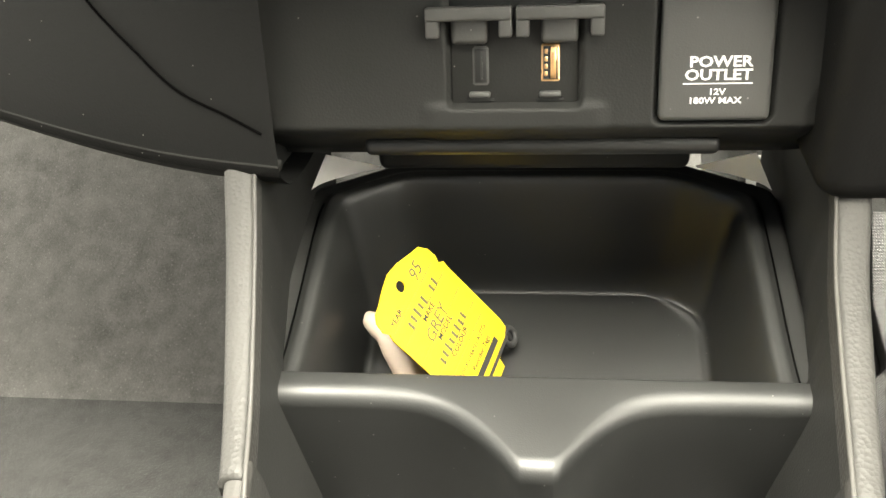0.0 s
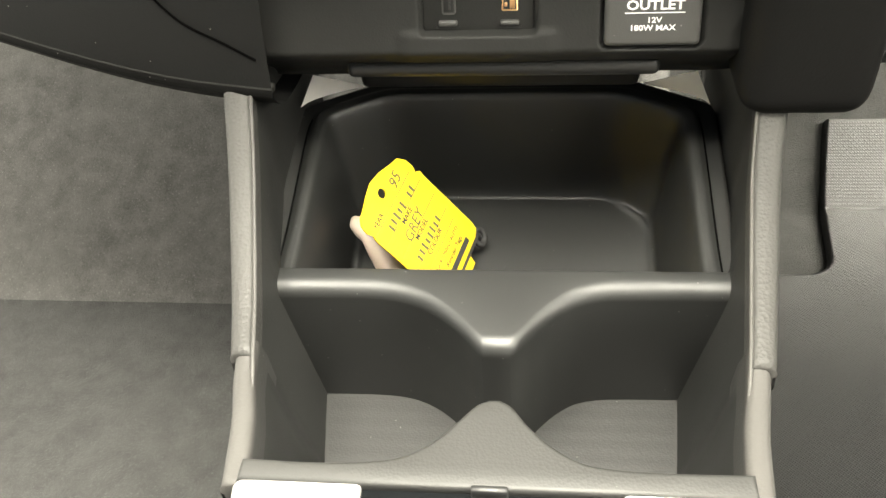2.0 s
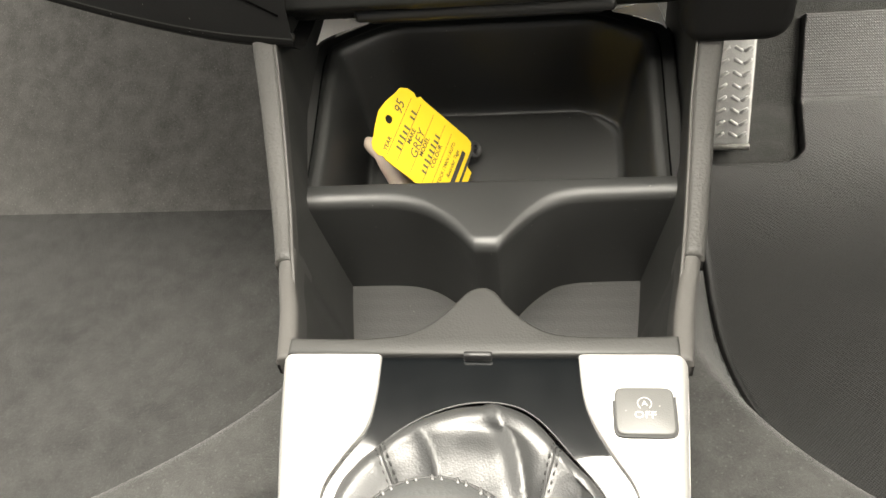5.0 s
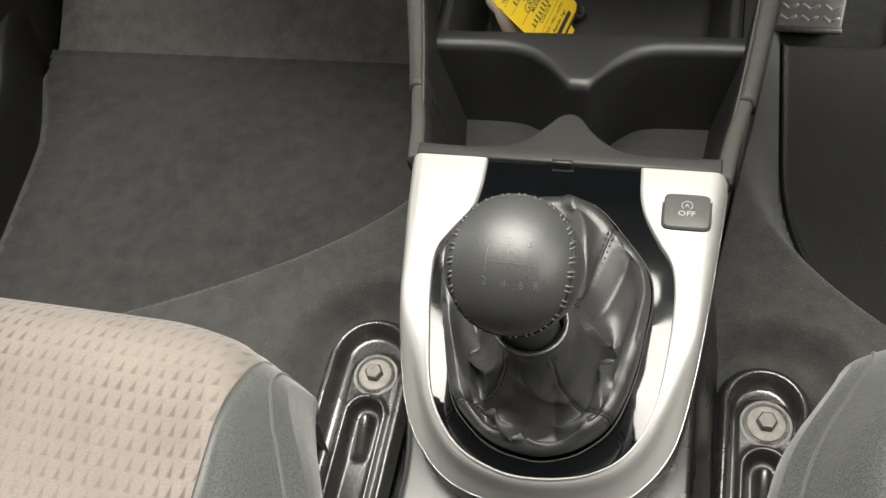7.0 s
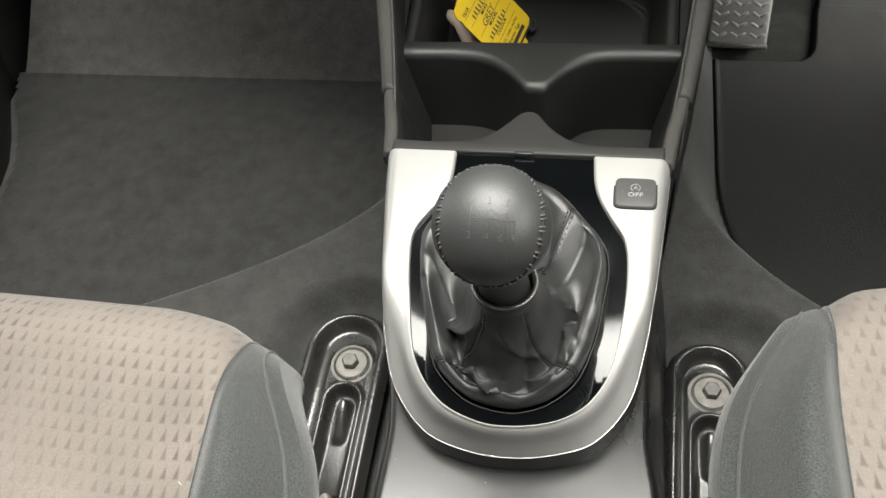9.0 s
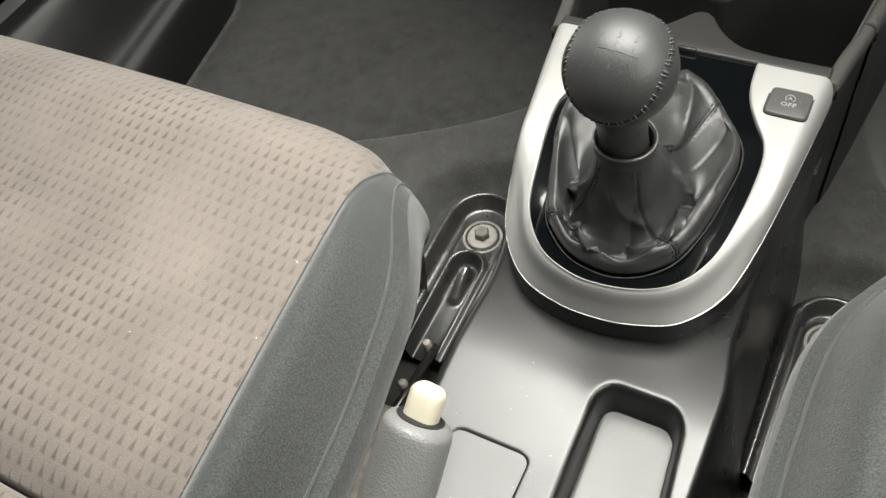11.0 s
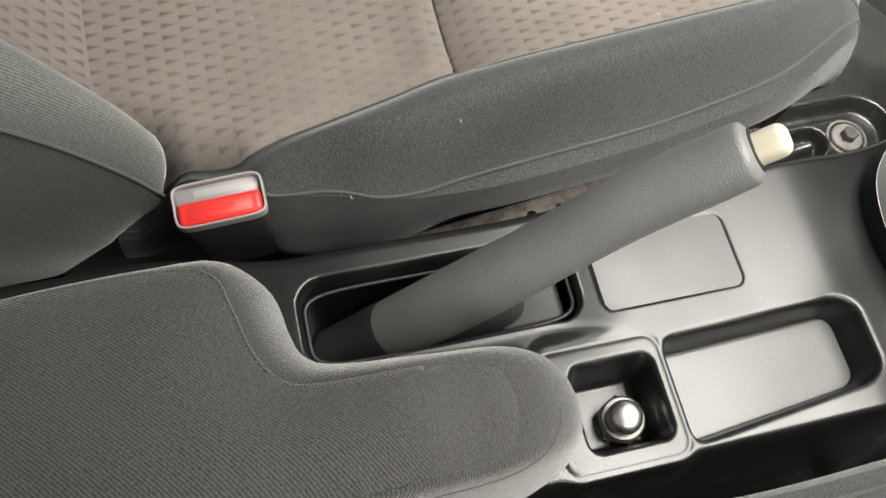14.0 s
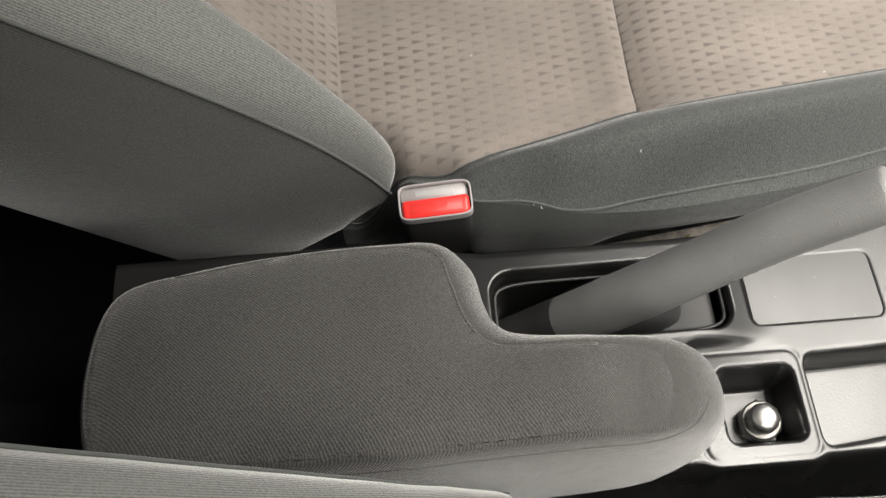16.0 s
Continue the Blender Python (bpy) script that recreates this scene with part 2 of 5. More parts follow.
BUCKLEBLACK = plastic("buckle_plastic", (0.022, 0.022, 0.022), 0.55, 900, 0.0001)
REARSHADE = carpet("rear_shade_carpet", (0.006, 0.006, 0.006), 600, sheen=0.0)
DASHBLACK = plastic("soft_dash_plastic", (0.0175, 0.0177, 0.0170), 0.55, 1100, 0.00008, spec=0.2)
KNEEBLACK = plastic("knee_panel_plastic", (0.0065, 0.0065, 0.0064), 0.6, 900, 0.0001, spec=0.12)
SADDLEGREY = plastic("dark_grey_plastic", (0.024, 0.0238, 0.0228), 0.5, 900, 0.0001, 0.06, 0.1, spec=0.3)
SEAMPALE = weave("worn_seam_cloth", (0.060, 0.059, 0.056), 0.0006, 0.0005, 0.9)
VOID = plastic("open_joint", (0.002, 0.002, 0.002), 0.9, 900, 0.00005, 0.05, 0.0, spec=0.0)
DUSTY = plain("dusty_zinc", (0.27, 0.255, 0.235), 0.6, vary=0.25, bumps=0.0002, scale=160)
LINT = plain("pale_lint", (0.55, 0.54, 0.50), 0.9)
CRUMB = plain("dry_crumbs", (0.36, 0.29, 0.16), 0.9, vary=0.4)
HEADLINER = weave("headliner_cloth", (0.34, 0.335, 0.32), 0.0016, 0.0003, 0.1)


# ---- mesh helpers ----
def obj(name, verts, faces, material, parent=None, label="", smooth=True, uvs=None):
    me = bpy.data.meshes.new(name)
    me.from_pydata([tuple(map(float, v)) for v in verts], [], [tuple(map(int, f)) for f in faces])
    me.polygons.foreach_set("use_smooth", [smooth] * len(me.polygons))
    if uvs is not None:
        layer = me.uv_layers.new(name="UVMap")
        idx = np.zeros(len(me.loops), dtype=np.int32)
        me.loops.foreach_get("vertex_index", idx)
        layer.data.foreach_set("uv", np.asarray(uvs, dtype=np.float32)[idx].ravel())
    me.materials.append(material)
    me.update()
    ob = new(name, me)
    if parent is not None:
        join(ob, parent)
    if label:
        tagged(ob, label)
    return ob


def join(ob, parent):
    """Makes ob a part of parent; meshes are drawn in world places."""
    ob.parent = parent
    ob.matrix_parent_inverse = Matrix.Translation(-Vector(parent.location))


def part(name, bm, material, parent=None, label="", smooth=True):
    me = bpy.data.meshes.new(name)
    bm.normal_update()
    bm.to_mesh(me)
    bm.free()
    me.polygons.foreach_set("use_smooth", [smooth] * len(me.polygons))
    me.materials.append(material)
    ob = new(name, me)
    if parent is not None:
        join(ob, parent)
    if label:
        tagged(ob, label)
    return ob


def thing(name, at, label, category, group="", kind=""):
    e = new(name)
    e.location = at
    e.empty_display_size = 0.02
    return tagged(e, label, category, group, kind)


def grid(P):
    """Faces of a grid of points P[i][j]; the vertices row by row."""
    n, m = P.shape[:2]
    i = np.arange(n * m).reshape(n, m)
    f = np.stack([i[:-1, :-1], i[1:, :-1], i[1:, 1:], i[:-1, 1:]], -1).reshape(-1, 4)
    return P.reshape(-1, 3), f


def sheet(name, P, material, parent=None, label="", flip=False, uvs=None):
    v, f = grid(np.asarray(P, dtype=float))
    return obj(name, v, f[:, ::-1] if flip else f, material, parent, label, True, None if uvs is None else np.asarray(uvs).reshape(-1, 2))


def heights(name, x0, x1, y0, y1, step, fn, material, parent=None, label="", keep=None):
    nx, ny = int(round((x1 - x0) / step)) + 1, int(round((y1 - y0) / step)) + 1
    X, Y = np.meshgrid(np.linspace(x0, x1, nx), np.linspace(y0, y1, ny))
    Z = fn(X, Y)
    v, f = grid(np.stack([X, Y, Z], -1))
    f = f[:, ::-1]
    if keep is not None:
        k = keep(X, Y).ravel()
        f = f[k[f].all(1)]
        used = np.unique(f)
        back = np.full(len(v), -1)
        back[used] = np.arange(len(used))
        v, f = v[used], back[f]
    return obj(name, v, f, material, parent, label)


def ss(a, b, x):
    t = np.clip((x - a) / (b - a), 0, 1)
    return t * t * (3 - 2 * t)


def rbox(x, y, x0, x1, y0, y1, r):
    """Signed distance to a rounded rectangle, negative inside."""
    qx, qy = np.abs(x - (x0 + x1) / 2) - (x1 - x0) / 2 + r, np.abs(y - (y0 + y1) / 2) - (y1 - y0) / 2 + r
    return np.hypot(np.maximum(qx, 0), np.maximum(qy, 0)) + np.minimum(np.maximum(qx, qy), 0) - r


def spline(pts, n, closed=False):
    """A smooth line through a few points, n samples."""
    p = np.asarray(pts, dtype=float)
    k = len(p)
    ext = np.vstack([p[-1:], p, p[:2]]) if closed else np.vstack([2 * p[:1] - p[1:2], p, 2 * p[-1:] - p[-2:-1]])
    segs = k if closed else k - 1
    t = np.linspace(0, segs, n, endpoint=not closed)
    i = np.minimum(t.astype(int), segs - 1)
    u = (t - i)[:, None]
    a, b, c, d = (ext[i + q] for q in range(4))
    return 0.5 * (2 * b + (c - a) * u + (2 * a - 5 * b + 4 * c - d) * u ** 2 + (3 * b - a - 3 * c + d) * u ** 3)


def tube(name, pts, r, material, parent=None, label="", sides=8, closed=False):
    p = np.asarray(pts, dtype=float)
    t = np.gradient(p, axis=0)
    if closed:
        t = np.roll(p, -1, 0) - np.roll(p, 1, 0)
    t /= np.linalg.norm(t, axis=1)[:, None] + 1e-12
    ref = np.array([0.13, 0.21, 0.97]) if abs(t[:, 2]).mean() < 0.9 else np.array([1.0, 0.1, 0.0])
    a = np.cross(t, ref)
    a /= np.linalg.norm(a, axis=1)[:, None]
    b = np.cross(t, a)
    w = np.linspace(0, 2 * np.pi, sides, endpoint=False)
    rr = np.broadcast_to(np.asarray(r, dtype=float), (len(p),))
    P = p[:, None] + rr[:, None, None] * (np.cos(w)[None, :, None] * a[:, None] + np.sin(w)[None, :, None] * b[:, None])
    n = len(p)
    faces = []
    for i in range(n if closed else n - 1):
        j = (i + 1) % n
        for q in range(sides):
            faces.append((i * sides + q, i * sides + (q + 1) % sides, j * sides + (q + 1) % sides, j * sides + q))
    if not closed:
        faces += [tuple(range(sides))[::-1], tuple((n - 1) * sides + q for q in range(sides))]
    return obj(name, P.reshape(-1, 3), faces, material, parent, label)


def block(name, x0, x1, y0, y1, z0, z1, material, parent=None, label="", bevel=0.002, seg=2, m=None):
    bm = bmesh.new()
    bmesh.ops.create_cube(bm, size=1, matrix=Matrix.Translation(((x0 + x1) / 2, (y0 + y1) / 2, (z0 + z1) / 2)) @ Matrix.Diagonal((x1 - x0, y1 - y0, z1 - z0, 1)))
    if bevel:
        bmesh.ops.bevel(bm, geom=bm.edges[:], offset=bevel, segments=seg, profile=0.5, affect="EDGES")
    if m is not None:
        bm.transform(m)
    return part(name, bm, material, parent, label, bevel > 0)


def prism(name, outline, z0, z1, material, parent=None, label="", bevel=0.0, seg=3, m=None, smooth=True):
    """An outline in x, y pulled from z0 up to z1, its upper rim rounded."""
    bm = bmesh.new()
    vs = [bm.verts.new((x, y, z1)) for x, y in outline]
    top = bm.faces.new(vs)
    bm.normal_update()
    if top.normal.z < 0:
        top.normal_flip()
    ret = bmesh.ops.extrude_face_region(bm, geom=[top])
    low = [g for g in ret["geom"] if isinstance(g, bmesh.types.BMVert)]
    for v in low:
        v.co.z = z0
    bmesh.ops.recalc_face_normals(bm, faces=bm.faces[:])
    if bevel:
        rim = [e for e in bm.edges if all(abs(v.co.z - z1) < 1e-7 for v in e.verts)]
        bmesh.ops.bevel(bm, geom=rim, offset=bevel, segments=seg, profile=0.5, affect="EDGES", clamp_overlap=True)
    if m is not None:
        bm.transform(m)
    ob = part(name, bm, material, parent, label, smooth)
    if smooth:
        sharpen(ob)
    return ob


def sharpen(ob, angle=40):
    """Flat breaks at edges that turn by more than the angle."""
    bm = bmesh.new()
    bm.from_mesh(ob.data)
    for e in bm.edges:
        if len(e.link_faces) == 2 and e.calc_face_angle(0) > radians(angle):
            e.smooth = False
    bm.to_mesh(ob.data)
    bm.free()


def lathe(name, profile, at, material, parent=None, label="", sides=24, m=None, angle=35):
    """A profile of (radius, height) turned round z at a place, or in the pose m."""
    w = np.linspace(0, 2 * np.pi, sides, endpoint=False)
    P = np.array([[(r * np.cos(a), r * np.sin(a), h) for a in w] for r, h in profile])
    verts = P.reshape(-1, 3)
    faces = []
    for i in range(len(profile) - 1):
        for q in range(sides):
            faces.append((i * sides + q, i * sides + (q + 1) % sides, (i + 1) * sides + (q + 1) % sides, (i + 1) * sides + q))
    faces += [tuple(range(sides))[::-1], tuple((len(profile) - 1) * sides + q for q in range(sides))]
    T = (m if m is not None else Matrix.Translation(at))
    verts = [T @ Vector(v) for v in verts]
    ob = obj(name, verts, faces, material, parent, label)
    sharpen(ob, angle)
    return ob


def lettering(name, text, size, m, material, parent, label="", align="CENTER", shear=0.0, depth=0.0001, wide=1.0, bold=0.0):
    cu = bpy.data.curves.new(name, "FONT")
    cu.body, cu.size, cu.align_x, cu.align_y, cu.shear, cu.extrude = text, size, align, "CENTER", shear, depth
    cu.offset, cu.resolution_u = bold, 2
    tmp = bpy.data.objects.new(name, cu)
    scene.collection.objects.link(tmp)
    me = bpy.data.meshes.new_from_object(tmp.evaluated_get(bpy.context.evaluated_depsgraph_get()))
    bpy.data.objects.remove(tmp)
    bpy.data.curves.remove(cu)
    me.name = name
    me.transform(m @ Matrix.Diagonal((wide, 1, 1, 1)))
    me.materials.clear()
    me.materials.append(material)
    ob = new(name, me)
    join(ob, parent)
    if label:
        tagged(ob, label)
    return ob


# ---- the shell of the cabin ----
def smin(a, b, k=0.02):
    h = np.clip(0.5 + 0.5 * (b - a) / k, 0, 1)
    return b * (1 - h) + a * h - k * h * (1 - h)


def arc_left(y):
    return -0.165 - 4.87 * np.maximum(0, 0.16 - y) ** 1.85


def arc_right(y):
    return 0.148 + 8.1 * np.maximum(0, 0.245 - y) ** 2.86


def hump(x, y):
    """How far a place lies inside the raised middle of the floor."""
    return np.minimum(x - arc_left(y), arc_right(y) - x)


def floor_z(x, y):
    z = 0.028 + 0.085 * ss(-0.012, 0.05, hump(x, y))
    toe = np.where(x < 0, 0.33, 0.46)
    z = z + np.maximum(0, np.sqrt((y - toe) ** 2 + 0.0004) + (y - toe) - 0.02) * 0.36
    # sunk bays of the seat mountings
    for sx in (-1, 1):
        bay = rbox(x, y, sx * 0.138 - 0.031, sx * 0.138 + 0.031, -0.30, -0.020, 0.030)
        z = z - 0.010 * ss(0.006, -0.004, bay)
        ring = rbox(x, y, sx * 0.138 - 0.06, sx * 0.138 + 0.06, -0.34, 0.012, 0.058)
        z = z - 0.024 * ss(0.012, -0.012, ring)
    return z


def rear_z(x, y):
    """The rear footwells, sunk behind the front seats."""
    return floor_z(x, y) - 0.06 * ss(-0.62, -0.70, y) * ss(0.02, 0.06, np.abs(x))


floor = heights("floor", -0.66, 0.66, -1.0, 0.80, 0.006, rear_z, CARPET)
tagged(floor, "charcoal carpeted car floor rising towards the bulkhead", "floor", kind="structure")
cover = heights("tunnel_cover", -0.36, 0.30, -0.36, 0.40, 0.003, lambda x, y: floor_z(x, y) + 0.004, HUMP, keep=lambda x, y: hump(x, y) > -0.002)
tagged(cover, "dark moulded carpet over the middle tunnel", "carpet", kind="structure")

# added near-black sheet: the shade of the rear footwells, put into its colour
rear_shade = heights("floor_mat", -0.56, 0.56, -0.98, -0.66, 0.01, lambda x, y: rear_z(x, y) + 0.006, REARSHADE)
tagged(rear_shade, "near-black sheet added over the rear floor in place of its shade", "floor mat")


# carpet sheet over the floor, its colour darkened to offset the door light
dfl = heights("carpet", 0.10, 0.62, 0.12, 0.79, 0.006, lambda x, y: floor_z(x, y) + 0.002, DIMMEDCARPET, keep=lambda x, y: hump(x, y) < 0.02)
tagged(dfl, "driver's footwell carpet under the rubber mat, darkened against the door light", "carpet", kind="structure")


def pmat(x, y):
    return np.minimum(np.minimum(arc_left(y) - 0.002 - x, x + 0.578 + 0.16 * np.maximum(0, y - 0.02) + 0.04 * ss(0.18, 0.34, y)), 0.335 - y)


pm = heights("floor_mat", -0.70, -0.15, -0.14, 0.565, 0.004, lambda x, y: floor_z(x, y) + 0.0005 + 0.0012 * ss(-0.003, 0.012, pmat(x, y)), DARKCARPET, keep=lambda x, y: pmat(x, y) > -0.003)
tagged(pm, "dark charcoal carpet mat in the passenger footwell", "floor mat")


def wall(name, label, P, material, thick, kind="structure"):
    """A slab from four corners, with thickness along its normal."""
    p = [Vector(q) for q in P]
    n = (p[1] - p[0]).cross(p[3] - p[0]).normalized() * thick
    v = p + [q + n for q in p]
    f = [(0, 1, 2, 3), (7, 6, 5, 4), (0, 4, 5, 1), (1, 5, 6, 2), (2, 6, 7, 3), (3, 7, 4, 0)]
    ob = obj(name, v, f, material, None, "", False)
    return tagged(ob, label, name.split("_")[0], kind=kind)


wall("roof", "pale cloth-lined car roof", [(-0.62, -1.5, 1.22), (0.62, -1.5, 1.22), (0.62, -0.34, 1.22), (-0.62, -0.34, 1.22)], HEADLINER, 0.03)
for side, sx in (("left", -1), ("right", 1)):
    wall("sill_" + side, "black plastic step trim below the door opening", [(sx * 0.70, -1.5, 0.0), (sx * 0.70, 0.8, 0.0), (sx * 0.72, 0.8, 0.17), (sx * 0.72, -1.5, 0.17)], BLACK, 0.03 * -sx)
    wall("pillar_" + side, "pale pillar trim between the side windows", [(sx * 0.69, -0.78, 0.74), (sx * 0.69, -0.66, 0.74), (sx * 0.63, -0.66, 1.22), (sx * 0.63, -0.78, 1.22)], HEADLINER, 0.03 * -sx)
wall("wall_rear", "dark rear of the cabin below the back window", [(-0.72, -1.55, 0.0), (0.72, -1.55, 0.0), (0.72, -1.55, 0.80), (-0.72, -1.55, 0.80)], BLACK, 0.03)
wall("wall_front", "dark bulkhead ahead of the footwells", [(0.72, 0.80, 0.0), (-0.72, 0.80, 0.0), (-0.72, 0.80, 0.80), (0.72, 0.80, 0.80)], BLACK, 0.03)
wall("dashboard_top", "black upper dashboard below the windscreen", [(-0.70, 0.13, 0.78), (0.70, 0.13, 0.78), (0.70, 0.82, 0.84), (-0.70, 0.82, 0.84)], KNEEBLACK, -0.03)
# unseen slab, added to keep the windscreen light off the driver's mat
wall("dashboard_binnacle", "unseen black slab added to shade the driver's footwell", [(0.20, -0.02, 0.70), (0.64, -0.02, 0.70), (0.64, 0.14, 0.74), (0.20, 0.14, 0.74)], KNEEBLACK, 0.03)
wall("dashboard_face", "black upright face of the dashboard", [(0.70, 0.155, 0.60), (-0.70, 0.155, 0.60), (-0.70, 0.135, 0.78), (0.70, 0.135, 0.78)], KNEEBLACK, 0.02)

# door sill along the passenger's footwell
S = np.linspace(-0.6, 0.75, 40)
prof = spline([(-0.70, 0.16), (-0.665, 0.165), (-0.645, 0.14), (-0.625, 0.100), (-0.600, 0.098), (-0.588, 0.085), (-0.585, 0.02)], 30)
sill = sheet("door_sill", [[(x - 0.16 * max(0, y - 0.02) - 0.04 * float(ss(0.18, 0.34, y)), y, z) for x, z in prof] for y in S], BLACK)
tagged(sill, "glossy black door sill trim along the footwell", "trim", kind="structure")

# ---- front of the console: side rails, bin, cup holders ----
console = thing("front_console", (0, 0.12, 0.20), "black front console with open bin, cup holders and grey rails", "console")


def rail(sx, path, name, w0, w1, label, material):
    """A grey rail: rounded top, outer wall to the floor, inner wall into the bin."""
    c = spline(path, 40)
    rows, low = [], []
    for i, (x, y, z) in enumerate(c):
        w = (w0 + (w1 - w0) * i / 39) / 2
        low.append([(x + sx * (w - 0.0035), y, z - 0.20), (x + sx * (w - 0.0015), y, z - 0.04), (x + sx * (w - 0.0012), y, z - 0.010)])
        sec = [(w - 0.001, -0.013), (w + 0.0002, -0.011), (w + 0.0003, -0.005), (w - 0.0007, -0.0018), (w - 0.0022, -0.0004), (w - 0.0042, 0), (-w + 0.0028, 0), (-w + 0.0012, -0.0006), (-w + 0.0003, -0.0020), (-w, -0.005), (-w - 0.0005, -0.012)]
        rows.append([(x + sx * u, y, z + h) for u, h in sec])
    x, y, z = c[0]
    rows.insert(0, [(px, y - 0.0006, max(z - 0.006, z - 0.0015 + 0.4 * (pz - z))) for px, _, pz in rows[0]])
    rows.insert(0, [(px, y - 0.0006, z - 0.013) for px, _, pz in rows[0]])
    sheet("outer_wall", low, BLACK, console, "", flip=sx > 0)
    return sheet(name, rows, material, console, label, flip=sx > 0)


LOW_L = [(-0.0860, 0.0005, 0.297), (-0.0915, 0.030, 0.294), (-0.0965, 0.050, 0.2935), (-0.0985, 0.066, 0.2955)]
LOW_R = [(0.0855, 0.0005, 0.297), (0.0895, 0.030, 0.294), (0.0935, 0.050, 0.2935), (0.0962, 0.068, 0.2955)]
HIGH_L = [(-0.0988, 0.0585, 0.2958), (-0.1035, 0.083, 0.3015), (-0.1090, 0.112, 0.313), (-0.1135, 0.140, 0.3295), (-0.1180, 0.166, 0.348), (-0.1192, 0.174, 0.3525)]
HIGH_R = [(0.0961, 0.0585, 0.2958), (0.0998, 0.083, 0.3015), (0.1037, 0.112, 0.3100), (0.1072, 0.140, 0.3215), (0.1115, 0.166, 0.337), (0.1125, 0.172, 0.3405)]
for sx, low_path, high_path in ((-1, LOW_L, HIGH_L), (1, LOW_R, HIGH_R)):
    rail(sx, low_path, "lower_rail", 0.0095, 0.0086, "smooth grey plastic lower rail", GREYRIM)
    rail(sx, high_path, "upper_rail", 0.0098, 0.0138, "coarse grained grey plastic upper rail", RAILGRAIN)
    bead = [(x - sx * (0.0047 + 0.0021 * k / 5), y, z - 0.0004) for k, (x, y, z) in enumerate(high_path)]
    bead = [(bead[0][0] - sx * 0.0030, 0.0410, 0.2895)] + bead
    tube("bead", spline(bead, 40), np.interp(np.linspace(0, 1, 40), [0, 0.05, 0.12, 1], [0.0005, 0.0007, 0.0009, 0.0008]), GREYRIM, console, "thin pale inner bead", sides=8)
    lin = spline(low_path, 24)
    sheet("liner", [[(x - sx * 0.0046, y, z - 0.004), (x - sx * 0.0062, y, z - 0.010), (x - sx * 0.0072, y, z - 0.024)] for x, y, z in lin], SADDLEGREY, console, "dark grey liner below the rail", flip=sx > 0)


def inner(sx, low, high):
    """Black wall from the inner edge of the rails down into the bin."""
    rows = []
    lo, hi = spline(low, 40), spline(high, 40)
    for y in np.linspace(0.002, 0.262, 50):
        c = lo if y < 0.062 else hi
        x, z = np.interp(y, c[:, 1], c[:, 0]), np.interp(y, c[:, 1], c[:, 2]) + 0.8 * max(0, y - 0.172)
        w = 0.0062 if y < 0.062 else 0.0044 + 0.0026 * min(1, (y - 0.06) / 0.14)
        xi = x - sx * (w + 0.0004)
        lean = (0.0165 if sx > 0 else 0.0130) * (1 - float(ss(0.118, 0.135, y)))
        rows.append([(xi + sx * 0.001, y, z - 0.008), (xi, y, z - 0.014), (xi - sx * (0.002 + 0.2 * lean), y, z - 0.045), (xi - sx * (0.004 + lean), y, 0.19)])
    return sheet("inner_wall", rows, DASHBLACK, console, "", flip=sx > 0)


inner(-1, LOW_L, HIGH_L)
inner(1, LOW_R, HIGH_R)

def smax(a, b, k):
    return -smin(-a, -b, k)


# bin: sunk tray with a rolled lip
def bin_z(x, y):
    lip = 0.279 + 0.019 * ss(0.115, 0.235, y)
    u = np.abs(x + 0.0049)
    d = smax(rbox(x, y, -0.0990, 0.0892, 0.05, 0.2418, 0.006), ((y - 0.2410) + 0.62 * (u - 0.0640)) / 1.18, 0.005)
    w = smax(rbox(x, y, -0.0965, 0.0866, 0.05, 0.2390, 0.004), ((y - 0.2380) + 0.62 * (u - 0.0620)) / 1.18, 0.005)
    z = lip - 0.061 * ss(0.0, -0.0135, w)
    fl = smax(rbox(x, y, -0.082, 0.073, 0.05, 0.2325, 0.004), (np.abs(x + 0.0045) + (y - 0.2325) - 0.052) * 0.7071, 0.006)
    z = z + 0.0014 * np.exp(-(fl / 0.0016) ** 2)
    return z - 0.0022 * ss(0.001, 0.005, d) - 0.05 * ss(0.012, 0.018, d)


heights("bin", -0.1150, 0.1065, 0.1195, 0.258, 0.00125, bin_z, BIN, console, "smooth black open storage bin with bevelled rear corners")

for pts in ([(0.0925, 0.2180), (0.0935, 0.2080), (0.0937, 0.170), (0.0935, 0.1245)], [(-0.1032, 0.2180), (-0.1042, 0.2080), (-0.1040, 0.170), (-0.1037, 0.1245)]):
    tube("joint", [(x, y, float(bin_z(np.float64(x), np.float64(y))) + 0.0001) for x, y in spline(pts, 40)], 0.0005, VOID, console, "open joint beside the bin's lip", sides=6)

# divider with two scooped cup fronts
half = [(-0.1085, 0.1085), (-0.1035, 0.1085), (-0.080, 0.1090), (-0.060, 0.1090), (-0.047, 0.1075), (-0.036, 0.1035), (-0.026, 0.0965), (-0.017, 0.0875), (-0.0105, 0.0795), (-0.0075, 0.0770)]
right = [(0.0035, 0.0770), (0.0065, 0.0795), (0.013, 0.0885), (0.021, 0.0980), (0.031, 0.1060), (0.042, 0.1095), (0.055, 0.1105), (0.075, 0.1110), (0.0965, 0.1110), (0.1015, 0.1110)]
front = np.vstack([spline(half, 40), spline(right, 40)])
rows = []
